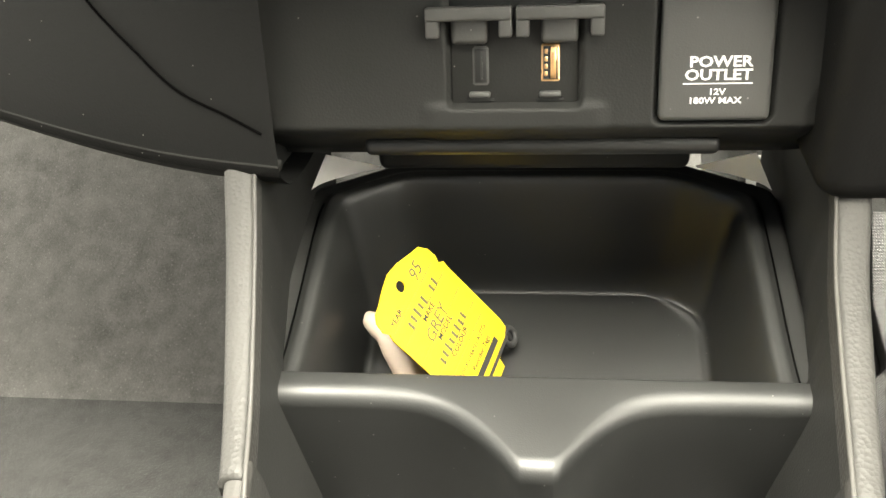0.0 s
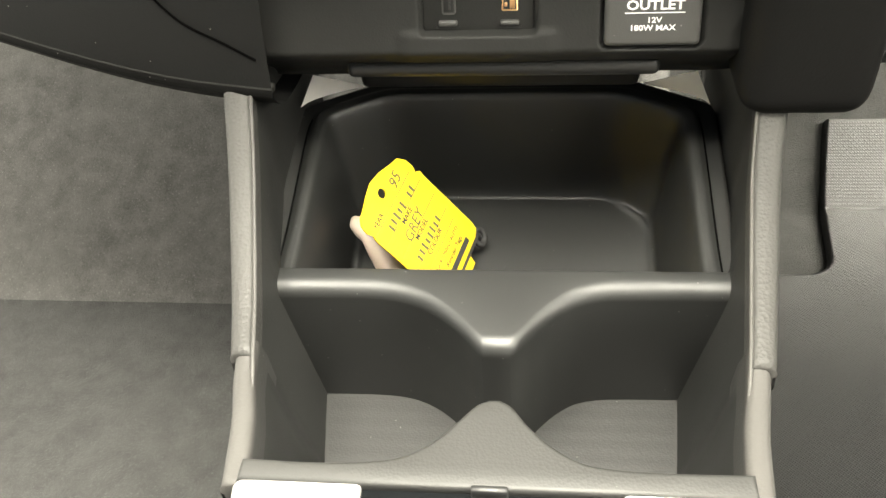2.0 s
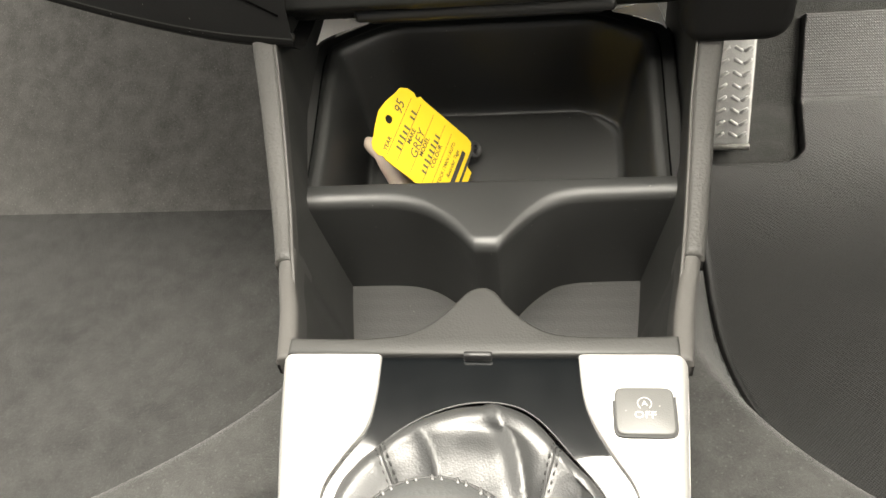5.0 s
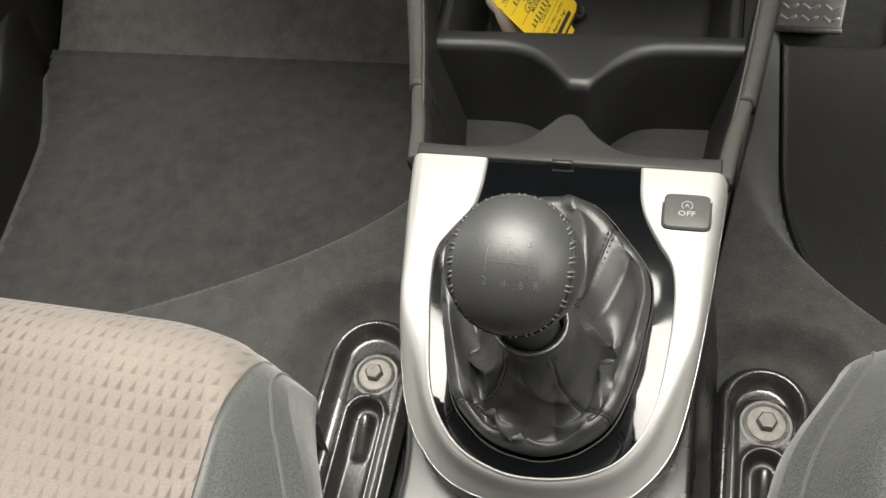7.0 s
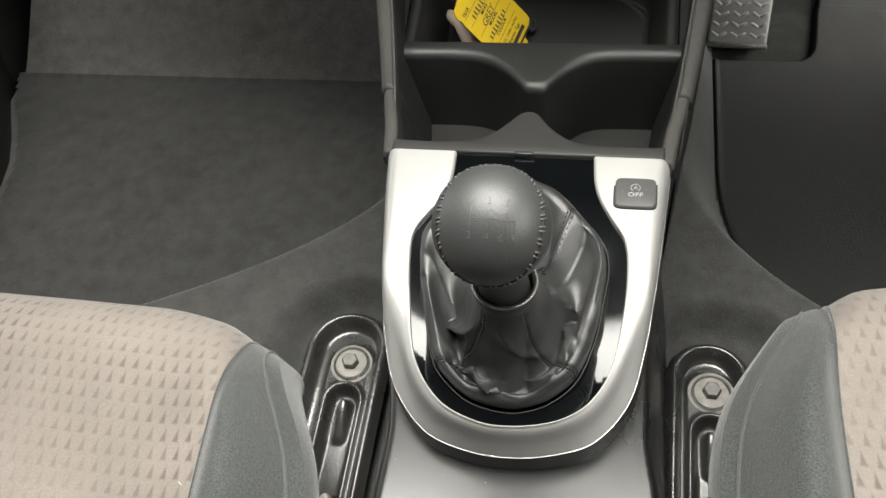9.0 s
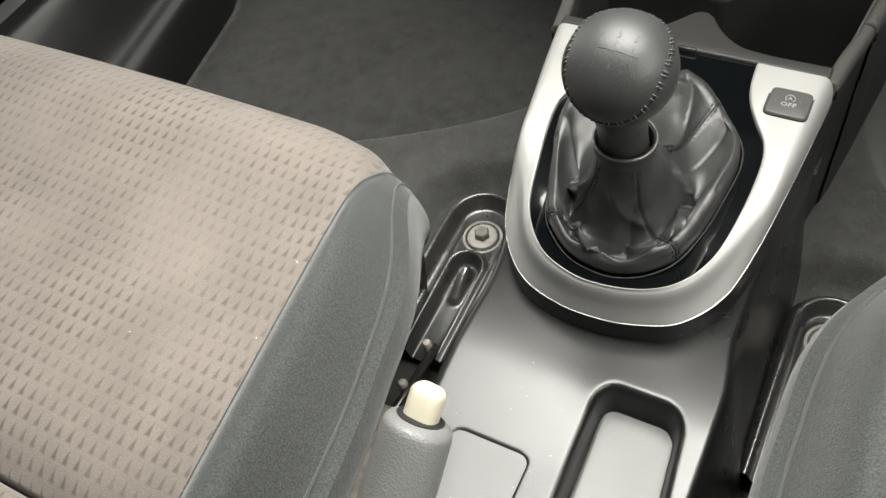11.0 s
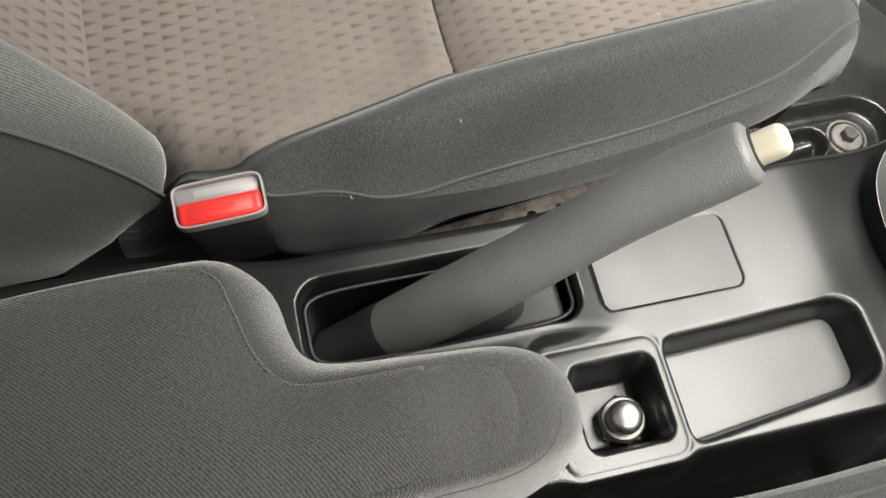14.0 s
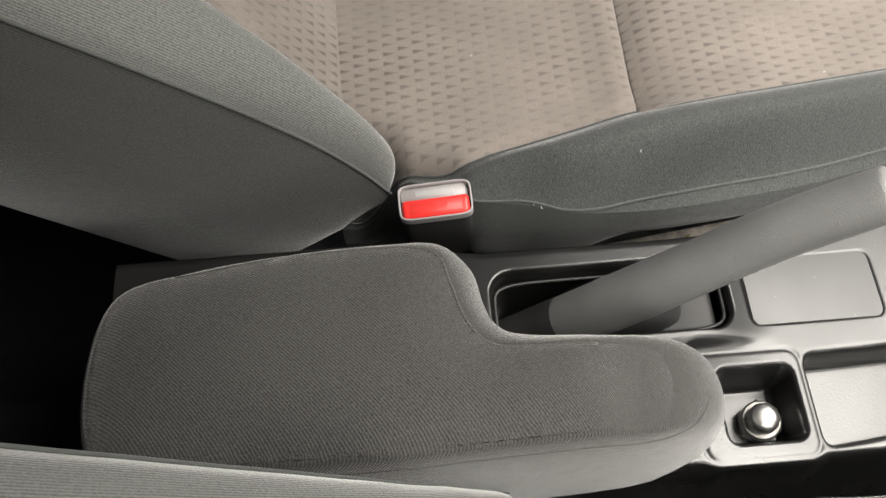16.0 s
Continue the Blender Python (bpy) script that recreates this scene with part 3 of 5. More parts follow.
for x, y in front:
    back = 0.1225 + 0.001 * (x + 0.1035) / 0.2
    round_off = min(0.0075, back - y - 0.002)
    rows.append([(x, back, 0.200), (x, back, 0.2795), (x, back - 0.0006, 0.2803), (x, back - 0.0016, 0.2805)]
                + [(x, y + round_off * (1 - math.sin(a)), 0.2805 - 0.0065 * (1 - math.cos(a))) for a in np.linspace(0.02, np.pi / 2, 12)] + [(x, y, 0.245), (x, y, 0.200)])
sheet("divider", rows, BIN, console, "black divider with two scooped cup fronts", flip=True)

# cup floors and the grey saddle behind them
sad_l = [(-0.0845, 0.0095), (-0.060, 0.0090), (-0.042, 0.0100), (-0.030, 0.0125), (-0.020, 0.0190), (-0.012, 0.0280), (-0.0065, 0.0345), (-0.002, 0.0370)]
sad_r = [(0.002, 0.0370), (0.0065, 0.0340), (0.012, 0.0265), (0.020, 0.0185), (0.030, 0.0125), (0.042, 0.0105), (0.060, 0.0100), (0.0845, 0.0105)]
sad = np.vstack([spline(sad_l, 40), spline(sad_r, 40)])
prism("saddle", [tuple(p) for p in sad] + [(0.0845, 0.0005), (-0.0845, 0.0005)], 0.200, 0.2995, SADDLEGREY, console, "grey plastic saddle between the cup holders", 0.002, 3)
for x0, x1 in ((-0.098, -0.004), (0.000, 0.092)):
    heights("cup_mat", x0, x1, 0.008, 0.116, 0.002, lambda x, y: 0.2070 + 0.00004 * np.sin(y * 2400), CUPMAT, console, "ribbed dark grey cup mat with dust")
block("latch", -0.006, 0.006, -0.0015, 0.0012, 0.296, 0.3012, BLACK, console, "", 0.0006, 1)
for sx, cx in ((-1, -0.0045), (1, -0.0060)):
    P = []
    for a in np.linspace(0, 1, 14):
        row = []
        for b in np.linspace(0, 1, 8):
            y = 0.2470 - 0.010 * a - (0.031 - 0.029 * a ** 0.7) * b
            lift = 0.0125 * (1 - b) * (1 - 0.75 * a)
            row.append((cx + sx * (0.1030 - 0.029 * a - 0.5 * lift), y - 1.6 * lift, 0.3040 + lift))
        P.append(row)
    sheet("corner_gusset", P, PALEPLASTIC, console, "pale grey corner gusset", flip=sx > 0)

# ---- lower dashboard with sockets ----
dash = thing("lower_dashboard", (0, 0.19, 0.34), "black lower dashboard panel with socket recess and power outlet cover", "dashboard")
FACE = Matrix.Translation((0, 0.1770, 0.3640)) @ Euler((radians(72), 0, 0)).to_matrix().to_4x4()
# local x along the car's width, y up the face, z out of the face


def face_block(name, x0, x1, y0, y1, z0, z1, material, parent, label="", bevel=0.001, seg=2):
    return block(name, x0, x1, y0, y1, z0, z1, material, parent, label, bevel, seg, FACE)


def frame_sheet(name, x0, x1, y0, y1, hole, material, parent, step=0.002):
    """The face of the panel, folded back at its ends, with recesses."""
    nx, ny = int((x1 - x0) / step) + 1, int((y1 - y0) / step) + 1
    U, Y = np.meshgrid(np.linspace(0, 1, nx), np.linspace(y0, y1, ny))
    left, right = np.maximum(x0, -0.112 - 1.05 * (Y - y0)), np.minimum(x1, 0.101 + 1.05 * (Y - y0))
    X = left + (right - left) * U
    Z = hole(X, Y)
    P = np.stack([X, Y, Z], -1)
    M = np.array(FACE)
    P = P @ M[:3, :3].T + M[:3, 3]
    return sheet(name, P, material, parent)


def face_z(x, y):
    z = -0.030 * ss(-0.006, -0.022, y) - 0.35 * np.maximum(0, np.abs(x + 0.006) - 0.098 - 0.5 * np.maximum(0, y)) ** 1.0
    z = z - 0.004 * ss(0.0006, -0.0012, rbox(x, y, -0.0365, 0.0130, 0.001, 0.060, 0.002))
    z = z + 0.0015 * ss(0.012, 0.004, np.abs(x + 0.0118) - 0.0245) * ss(0.004, 0.0, y)
    z = z - 0.004 * ss(0.0008, -0.0008, rbox(x, y, 0.0395, 0.0805, -0.0055, 0.05, 0.003))
    return z


frame_sheet("panel", -0.19, 0.18, -0.022, 0.10, face_z, DASHBLACK, dash, 0.0012)
face_block("ledge", -0.072, 0.066, -0.020, -0.0125, -0.026, -0.0115, BIN, dash, "", 0.003, 3)
block("underside", -0.078, 0.064, 0.2300, 0.275, 0.3055, 0.330, BIN, dash, "", 0.004, 3)
# rounded corner of the panel that the rail runs up to
block("corner", 0.0960, 0.150, 0.1580, 0.215, 0.3320, 0.46, KNEEBLACK, dash, "rounded lower corner over the rail", 0.012, 5)
usb = face_block("socket_plate", -0.0355, 0.0120, 0.0018, 0.058, -0.006, -0.0032, DASHBLACK, dash, "matt black socket plate with two ports")
for cx, ox, kind in ((-0.0245, -0.0278, "display"), (0.0015, 0.0048, "usb")):
    # hinged covers, open upwards
    face_block("socket_cover", ox - 0.0156, ox + 0.0156, 0.0325, 0.0375, -0.003, 0.006, FLAPGREY, dash, "grey plastic hinged socket cover, open", 0.001)
    for ex in (-1, 1):
        face_block("hinge_arm", ox + ex * 0.0132 - 0.0024, ox + ex * 0.0132 + 0.0024, 0.0265, 0.0355, -0.003, 0.005, FLAPGREY, dash, "", 0.0008)
    face_block("cover_tongue", ox - 0.0068, ox + 0.0068, 0.0240, 0.0365, -0.0035, 0.0012, FLAPGREY, dash, "grey cover tongue", 0.002, 3)
    face_block("catch", cx - 0.004, cx + 0.004, 0.0042, 0.0066, -0.0035, -0.0008, FLAPGREY, dash, "", 0.0008)
    face_block("catch_slot", cx - 0.0052, cx + 0.0052, 0.0028, 0.0038, -0.0034, -0.0029, DARK, dash, "", 0)
    if kind == "usb":
        port = face_block("usb_port", cx - 0.0034, cx + 0.0034, 0.0100, 0.0235, -0.0034, -0.0026, GOLD, dash, "gold-lit usb port", 0.0004, 1)
        face_block("port_hole", cx - 0.0026, cx + 0.0026, 0.0108, 0.0227, -0.0030, -0.0024, DARK, port, "", 0)
        face_block("contact_tongue", cx + 0.0000, cx + 0.0022, 0.0110, 0.0225, -0.0029, -0.0020, GOLD, port, "", 0.0002, 1)
        for k in range(4):
            face_block("contact", cx - 0.0022, cx - 0.0010, 0.0118 + 0.0027 * k, 0.0136 + 0.0027 * k, -0.0029, -0.0021, GOLD, port, "", 0.0002, 1)
    else:
        port = face_block("display_port", cx - 0.0026, cx + 0.0034, 0.0088, 0.0230, -0.0034, -0.0027, FLAPGREY, dash, "dark display port", 0.0008, 1)
        face_block("port_hole", cx - 0.0019, cx + 0.0027, 0.0096, 0.0222, -0.0030, -0.0025, DARK, port, "", 0.0004, 1)
        face_block("contact_tongue", cx + 0.0003, cx + 0.0011, 0.0108, 0.0210, -0.0028, -0.0022, BIN, port, "", 0)
outlet = face_block("outlet_cover", 0.0405, 0.0795, -0.0045, 0.0470, -0.004, 0.0025, FLAPGREY, dash, "dark grey power outlet flap", 0.0022, 3)


def on_outlet(dx, dy):
    return FACE @ Matrix.Translation((0.0604 + dx, 0.0128 + dy, 0.00255))


lettering("writing", "POWER", 0.0053, on_outlet(0.0008, 0.0037), WHITEINK, outlet, "white capitals POWER", wide=1.18, bold=0.00012)
lettering("writing", "OUTLET", 0.0053, on_outlet(0.0002, -0.0009), WHITEINK, outlet, "white capitals OUTLET", wide=1.18, bold=0.00012)
face_block("rule", 0.0485, 0.0725, 0.0088, 0.0092, 0.0020, 0.00262, WHITEINK, outlet, "", 0)
lettering("writing", "12V", 0.0031, on_outlet(0.0000, -0.0068), WHITEINK, outlet, "white print 12V", wide=1.2, bold=0.00006)
lettering("writing", "180W MAX", 0.0031, on_outlet(-0.0006, -0.0099), WHITEINK, outlet, "white print 180W MAX", wide=1.2, bold=0.00006)

# glovebox underside and knee panels beside the console
knee = thing("knee_panel", (-0.3, 0.26, 0.32), "curved black knee panel under the dashboard", "panel")
P = []
for s in np.linspace(-0.05, 1, 32):
    x = -0.125 - 0.50 * s
    low = 0.338 + 0.040 * ss(0, 0.5, s)
    P.append([(x, 0.17 + 0.10 * s + q[0], low + q[1]) for q in spline([(0.25, -0.015), (0.10, -0.012), (0.02, -0.006), (-0.002, 0.004), (-0.004, 0.020), (0.012, 0.10), (0.03, 0.26)], 20)])
sheet("panel", P, KNEEBLACK, knee)
tube("seam", spline([(-0.1769, 0.1880, 0.4189), (-0.1683, 0.1837, 0.4054), (-0.1542, 0.1779, 0.3909), (-0.1379, 0.1717, 0.3763), (-0.1185, 0.1662, 0.3683), (-0.1051, 0.1623, 0.3625)], 40), 0.0005, VOID, knee, "dark panel seam", sides=6)
tube("lower_lip", [(p[12][0], p[12][1] + 0.002, p[12][2] - 0.001) for p in P], 0.0022, DASHBLACK, knee, "rounded lower lip", sides=8)
knee2 = thing("knee_panel", (0.3, 0.26, 0.36), "curved black knee panel below the steering column", "panel")
P = []
for s in np.linspace(0, 1, 30):
    x = 0.118 + 0.50 * s
    low = 0.345 + 0.06 * ss(0, 0.4, s)
    P.append([(x, 0.19 + 0.10 * s + q[0], low + q[1]) for q in spline([(0.25, -0.015), (0.10, -0.012), (0.02, -0.006), (-0.002, 0.004), (-0.004, 0.020), (0.012, 0.10), (0.03, 0.26)], 20)])
sheet("panel", P, KNEEBLACK, knee2, "", flip=True)
tube("lower_lip", [(p[12][0], p[12][1] + 0.002, p[12][2] - 0.001) for p in P], 0.0022, DASHBLACK, knee2, "rounded lower lip", sides=8)
block("stack", -0.16, 0.15, 0.110, 0.50, 0.54, 0.80, KNEEBLACK, dash, "", 0.01, 3)
# ---- gear panel, boot and knob ----
def top_z(y):
    return 0.3000 + 0.075 * np.minimum(0, np.asarray(y, dtype=float))


gear = thing("gear_surround", (0.005, -0.09, 0.26), "satin silver gear surround with gloss black insert and stop-start button", "gear surround")
outer = spline([(-0.0885, 0.0), (-0.0850, -0.03), (-0.0805, -0.06), (-0.0755, -0.09), (-0.0690, -0.120), (-0.0575, -0.150), (-0.0370, -0.1725), (-0.012, -0.1812), (0.0125, -0.1822),
                (0.034, -0.1782), (0.0540, -0.1690), (0.0705, -0.146), (0.0780, -0.113), (0.0820, -0.08), (0.0845, -0.055), (0.0868, -0.028), (0.0890, 0.0)], 121)
inner_line = spline([(-0.0420, 0.0), (-0.0422, -0.018), (-0.0450, -0.034), (-0.0530, -0.047), (-0.0590, -0.060), (-0.0585, -0.078), (-0.0540, -0.104), (-0.0455, -0.139), (-0.0290, -0.1625), (-0.008, -0.1725), (0.0110, -0.1737),
                     (0.0330, -0.1690), (0.0490, -0.158), (0.0595, -0.138), (0.0640, -0.110), (0.0655, -0.078), (0.0630, -0.058), (0.0550, -0.044), (0.0480, -0.031), (0.0440, -0.018), (0.0425, 0.0)], 121)
rows = []
for o, i in zip(outer, inner_line):
    d = (o - i) / np.linalg.norm(o - i)
    zt = float(top_z(min(o[1], 0)))
    zi = float(top_z(min(i[1], 0))) + 0.0018 * float(ss(-0.12, -0.17, i[1]))
    rear = float(ss(-0.085, -0.165, o[1]))
    wide = np.linalg.norm(o - i)

    def across(u, drop_side, drop_rear):
        """A place on the band: u from the inner to the outer edge, sunk by its side's or its rear's profile."""
        return (i + (o - i) * u, zi + (zt - zi) * u - drop_side * (1 - rear) - drop_rear * rear)

    sec = [(i, zi - 0.009), (i, zi - 0.0016), (i + d * 0.0005, zi - 0.0005), (i + d * 0.0016, zi)]
    k = max(0.5, 1 - 0.0065 / wide)
    for ur, dr, us, ds in ((0.12, 0.0003, 0.35 * k, 0.0), (0.25, 0.0009, 0.80 * k, 0.0), (0.36, 0.0020, 0.93 * k, 0.0), (0.46, 0.0050, k, 0.0002), (0.55, 0.0090, k + 0.30 * (1 - k), 0.0014), (0.66, 0.0130, k + 0.60 * (1 - k), 0.0042),
                           (0.84, 0.0168, k + 0.85 * (1 - k), 0.0090), (1.0, 0.0205, 1.0, 0.0180)):
        sec.append(across(ur * rear + us * (1 - rear), ds, dr))
    rows.append([(p[0], p[1], z) for p, z in sec])
surround = sheet("frame", rows, SILVER, gear, "satin silver horseshoe surround")
edge = np.array([r[-1] for r in rows])
tube("edge_trim", edge + np.array([0, 0, -0.0003]), 0.00028, NICKEL, gear, "thin bright lower edge")
# skirt below the silver edge
sk = [[tuple(p + (0, 0, -0.0006)), (p[0] * 1.005, p[1] * 1.003, p[2] - 0.012), (p[0] * 1.03, p[1] * 1.01, 0.16)] for p in edge]
sheet("skirt", sk, TUNNEL, gear)

# gloss insert with the boot opening, pointed towards the dashboard
BC = np.array([0.0055, -0.1000])
boot_line = spline([(0.0540, -0.0945), (0.0555, -0.0760), (0.0518, -0.0600), (0.0390, -0.0428), (0.0240, -0.0262), (0.0085, -0.0205), (-0.0100, -0.0225), (-0.0280, -0.0310), (-0.0430, -0.0450), (-0.0535, -0.0640),
                    (-0.0505, -0.0880), (-0.0435, -0.1150), (-0.0355, -0.1400), (-0.0250, -0.1522), (-0.0120, -0.1605), (0.0050, -0.1638), (0.0165, -0.1625), (0.0300, -0.1563), (0.0430, -0.1430), (0.0506, -0.1205)], 480, True)
boot_angle = np.unwrap(np.arctan2(boot_line[:, 1] - BC[1], boot_line[:, 0] - BC[0]))


def opening(a, k=1.0):
    """The edge of the boot's opening at an angle round its middle."""
    a = boot_angle[0] + (a - boot_angle[0]) % (2 * np.pi)
    x = np.interp(a, np.r_[boot_angle, boot_angle[0] + 2 * np.pi], np.r_[boot_line[:, 0], boot_line[0, 0]])
    y = np.interp(a, np.r_[boot_angle, boot_angle[0] + 2 * np.pi], np.r_[boot_line[:, 1], boot_line[0, 1]])
    return BC[0] + (x - BC[0]) * k, BC[1] + (y - BC[1]) * k


ring = np.vstack([inner_line, np.stack([np.linspace(0.0425, -0.0420, 32), np.zeros(32)], -1)[1:]])
rows = []
for ix, iy in ring:
    ox, oy = opening(math.atan2(iy - BC[1], ix - BC[0]))
    rows.append([(ix + (ox - ix) * t, iy + (oy - iy) * t, float(top_z(iy)) * (1 - t) + float(top_z(oy)) * t - 0.0030 - 0.0010 * t * float(ss(-0.03, -0.08, iy)) - 0.0040 * t * float(ss(-0.125, -0.165, iy))) for t in np.linspace(0, 1, 8)])
sheet("insert", rows, GLOSS, gear, "gloss black insert", flip=True)
x, y = opening(np.linspace(0, 2 * np.pi, 160, endpoint=False))
tube("boot_ring", np.stack([x, y, top_z(y) - 0.0034 - 0.0040 * ss(-0.125, -0.165, y)], -1), 0.00045, BUCKLEBLACK, gear, "thin black ring round the boot", closed=True)
button = prism("button", [(0.0680 + 0.0118 * p, -0.0255 + 0.0108 * q) for p, q in [(np.sign(np.cos(t)) * abs(np.cos(t)) ** 0.28, np.sign(np.sin(t)) * abs(np.sin(t)) ** 0.28) for t in np.linspace(0, 2 * np.pi, 40, endpoint=False)]],
               0.290, 0.2992, FLAPGREY, gear, "dark grey stop-start button", 0.0010, 3)
prism("button_gap", [(0.0680 + 0.0126 * p, -0.0255 + 0.0116 * q) for p, q in [(np.sign(np.cos(t)) * abs(np.cos(t)) ** 0.28, np.sign(np.sin(t)) * abs(np.sin(t)) ** 0.28) for t in np.linspace(0, 2 * np.pi, 40, endpoint=False)]],
      0.290, 0.29845, DARK, gear)
BT = Matrix.Translation((0.0680, -0.0255, 0.2993))
lettering("writing", "OFF", 0.0044, BT @ Matrix.Translation((0, -0.0022, 0)), GREYINK, button, "grey capitals OFF", wide=1.15)
lettering("writing", "A", 0.0032, BT @ Matrix.Translation((0, 0.0030, 0)), GREYINK, button, "grey capital A inside a round arrow", wide=1.1)
t = np.linspace(radians(-50), radians(230), 24)
tube("arrow_ring", [(0.0680 + 0.0027 * np.cos(q), -0.0225 + 0.0027 * np.sin(q), 0.2993) for q in t], 0.00022, GREYINK, button, sides=5)

# leather boot, gathered in folds
lever = thing("gear_lever", (0.006, -0.13, 0.30), "gear lever with black leather ball knob and wrinkled leather boot", "gear lever")
NA, NR = 240, 64
NECK = np.array([0.0070, -0.1305, 0.3530])
seams = [radians(d) for d in (63, 128, 229, 309)]


# pinched folds: places as (degrees round the boot, share of the way up its skin), breadth, height, lean
FOLDS = [([(218, 0.84), (232, 0.70), (250, 0.54), (266, 0.36)], 0.0030, 0.0075, 0.55),
         ([(218, 0.84), (204, 0.76), (188, 0.68), (176, 0.60)], 0.0030, 0.0055, -0.5),
         ([(326, 0.52), (350, 0.58), (372, 0.64), (396, 0.76)], 0.0032, 0.0070, -0.6),
         ([(88, 0.26), (82, 0.42), (72, 0.62), (60, 0.84)], 0.0040, 0.0065, 0.4),
         ([(52, 0.30), (48, 0.48), (44, 0.66)], 0.0050, -0.0050, 0.0),
         ([(296, 0.30), (314, 0.46), (330, 0.58)], 0.0034, 0.0042, 0.5),
         ([(282, 0.36), (288, 0.58), (300, 0.82)], 0.0040, -0.0036, 0.0),
         ([(160, 0.34), (172, 0.52), (188, 0.72)], 0.0036, 0.0050, -0.4),
         ([(112, 0.34), (106, 0.58), (100, 0.82)], 0.0040, 0.0052, 0.3),
         ([(250, 0.32), (240, 0.44), (226, 0.52)], 0.0034, -0.0040, 0.0),
         ([(370, 0.44), (352, 0.42), (332, 0.40)], 0.0036, 0.0030, 0.5),
         ([(262, 0.90), (286, 0.78), (306, 0.72)], 0.0026, 0.0030, 0.4)]


def round_table(a, values):
    """A value by the angle round the boot, given every 45 degrees from the driver's side on."""
    u = (a / (2 * np.pi) * 8) % 8
    i, t = int(u), u - int(u)
    t = t * t * (3 - 2 * t)
    return values[i] * (1 - t) + values[(i + 1) % 8] * t


P = np.zeros((NR, NA, 3))
G = np.linspace(0, 1, NR)
for q in range(NA):
    w = 2 * np.pi * q / NA
    c, s = np.cos(w), np.sin(w)
    bx, by = opening(w, 0.97 - 0.06 * max(0.0, s) ** 3)
    base = float(top_z(by)) - 0.0065
    high = round_table(w, (0.0200, 0.0190, 0.0200, 0.0190, 0.0190, 0.0130, 0.0110, 0.0140))
    low = round_table(w, (0.0020, 0.0080, 0.0220, 0.0060, -0.0040, 0.0080, 0.0190, 0.0130))
    fat = round_table(w, (0.13, 0.13, 0.16, 0.14, 0.14, 0.22, 0.26, 0.20))
    top = NECK[2] - base
    prof = spline([(0.0, 0.0), (-0.030 + 0.03 * max(0.0, s), 0.30 * high), (-0.008 + 0.03 * max(0.0, s), 0.80 * high), (fat * 0.55, high), (fat, 0.93 * high), (fat + 0.12, 0.45 * high + 0.55 * low), (0.48, low), (0.66, low + 0.14 * (top - low)),
                   (0.80, low + 0.36 * (top - low)), (0.91, low + 0.66 * (top - low)), (1.0, top)], NR)
    nx, ny = NECK[0] + 0.0140 * c, NECK[1] + 0.0140 * s
    for j in range(NR):
        g, h = prof[j]
        x, y = bx + (nx - bx) * g, by + (ny - by) * g
        P[j, q] = (x, y, base + h)
du = np.roll(P, -1, 1) - np.roll(P, 1, 1)
dv = np.gradient(P, axis=0)
skin = np.cross(du, dv)
skin /= np.linalg.norm(skin, axis=2)[:, :, None] + 1e-12
lift = np.zeros((NR, NA))
amp = np.clip((G - 0.08) / 0.2, 0, 1) * np.clip((0.99 - G) / 0.12, 0, 1)
for line, width, high, lean in FOLDS:
    c = spline(line, 48)
    at = []
    for d, g in c:
        u, v = d / 360 * NA, g * (NR - 1)
        q, j = int(u), min(NR - 2, int(v))
        u, v = u - q, v - j
        at.append((P[j, q % NA] * (1 - u) + P[j, (q + 1) % NA] * u) * (1 - v) + (P[j + 1, q % NA] * (1 - u) + P[j + 1, (q + 1) % NA] * u) * v)
    at = spline(np.array(at), 60)
    gap = np.linalg.norm(P[:, :, None] - at[None, None], axis=3)
    k = gap.argmin(2)
    near = gap.min(2)
    way = np.gradient(at, axis=0)[k]
    side = np.sign(np.einsum("ijk,ijk->ij", np.cross(way, P - at[k]), skin))
    lift += 1.15 * high * np.exp(-(near / (width * (1 + lean * side))) ** 1.15) * np.sin(np.pi * (0.10 + 0.80 * k / 59)) ** 0.6
for j in range(NR):
    for q in range(NA):
        v = Vector(P[j, q])
        n1, n2 = noise.noise(v * 55), noise.noise(v * 120 + Vector((7, 0, 0)))
        crease = 1 - 2.5 * abs(noise.noise(v * 75 + Vector((0, 3, 0))))
        lift[j, q] += 0.0010 * n1 + 0.0003 * n2 + 0.00025 * crease
        w = 2 * np.pi * q / NA
        lift[j, q] -= 0.0012 * sum(math.exp(-((((w - t + np.pi) % (2 * np.pi)) - np.pi) * 0.045 / 0.0014) ** 2) for t in seams)
P = P + skin * (lift * amp[:, None])[:, :, None]
P2 = np.concatenate([P, P[:, :1]], 1)
sheet("boot", P2, LEATHER, lever, "wrinkled black leather gear boot", flip=False)
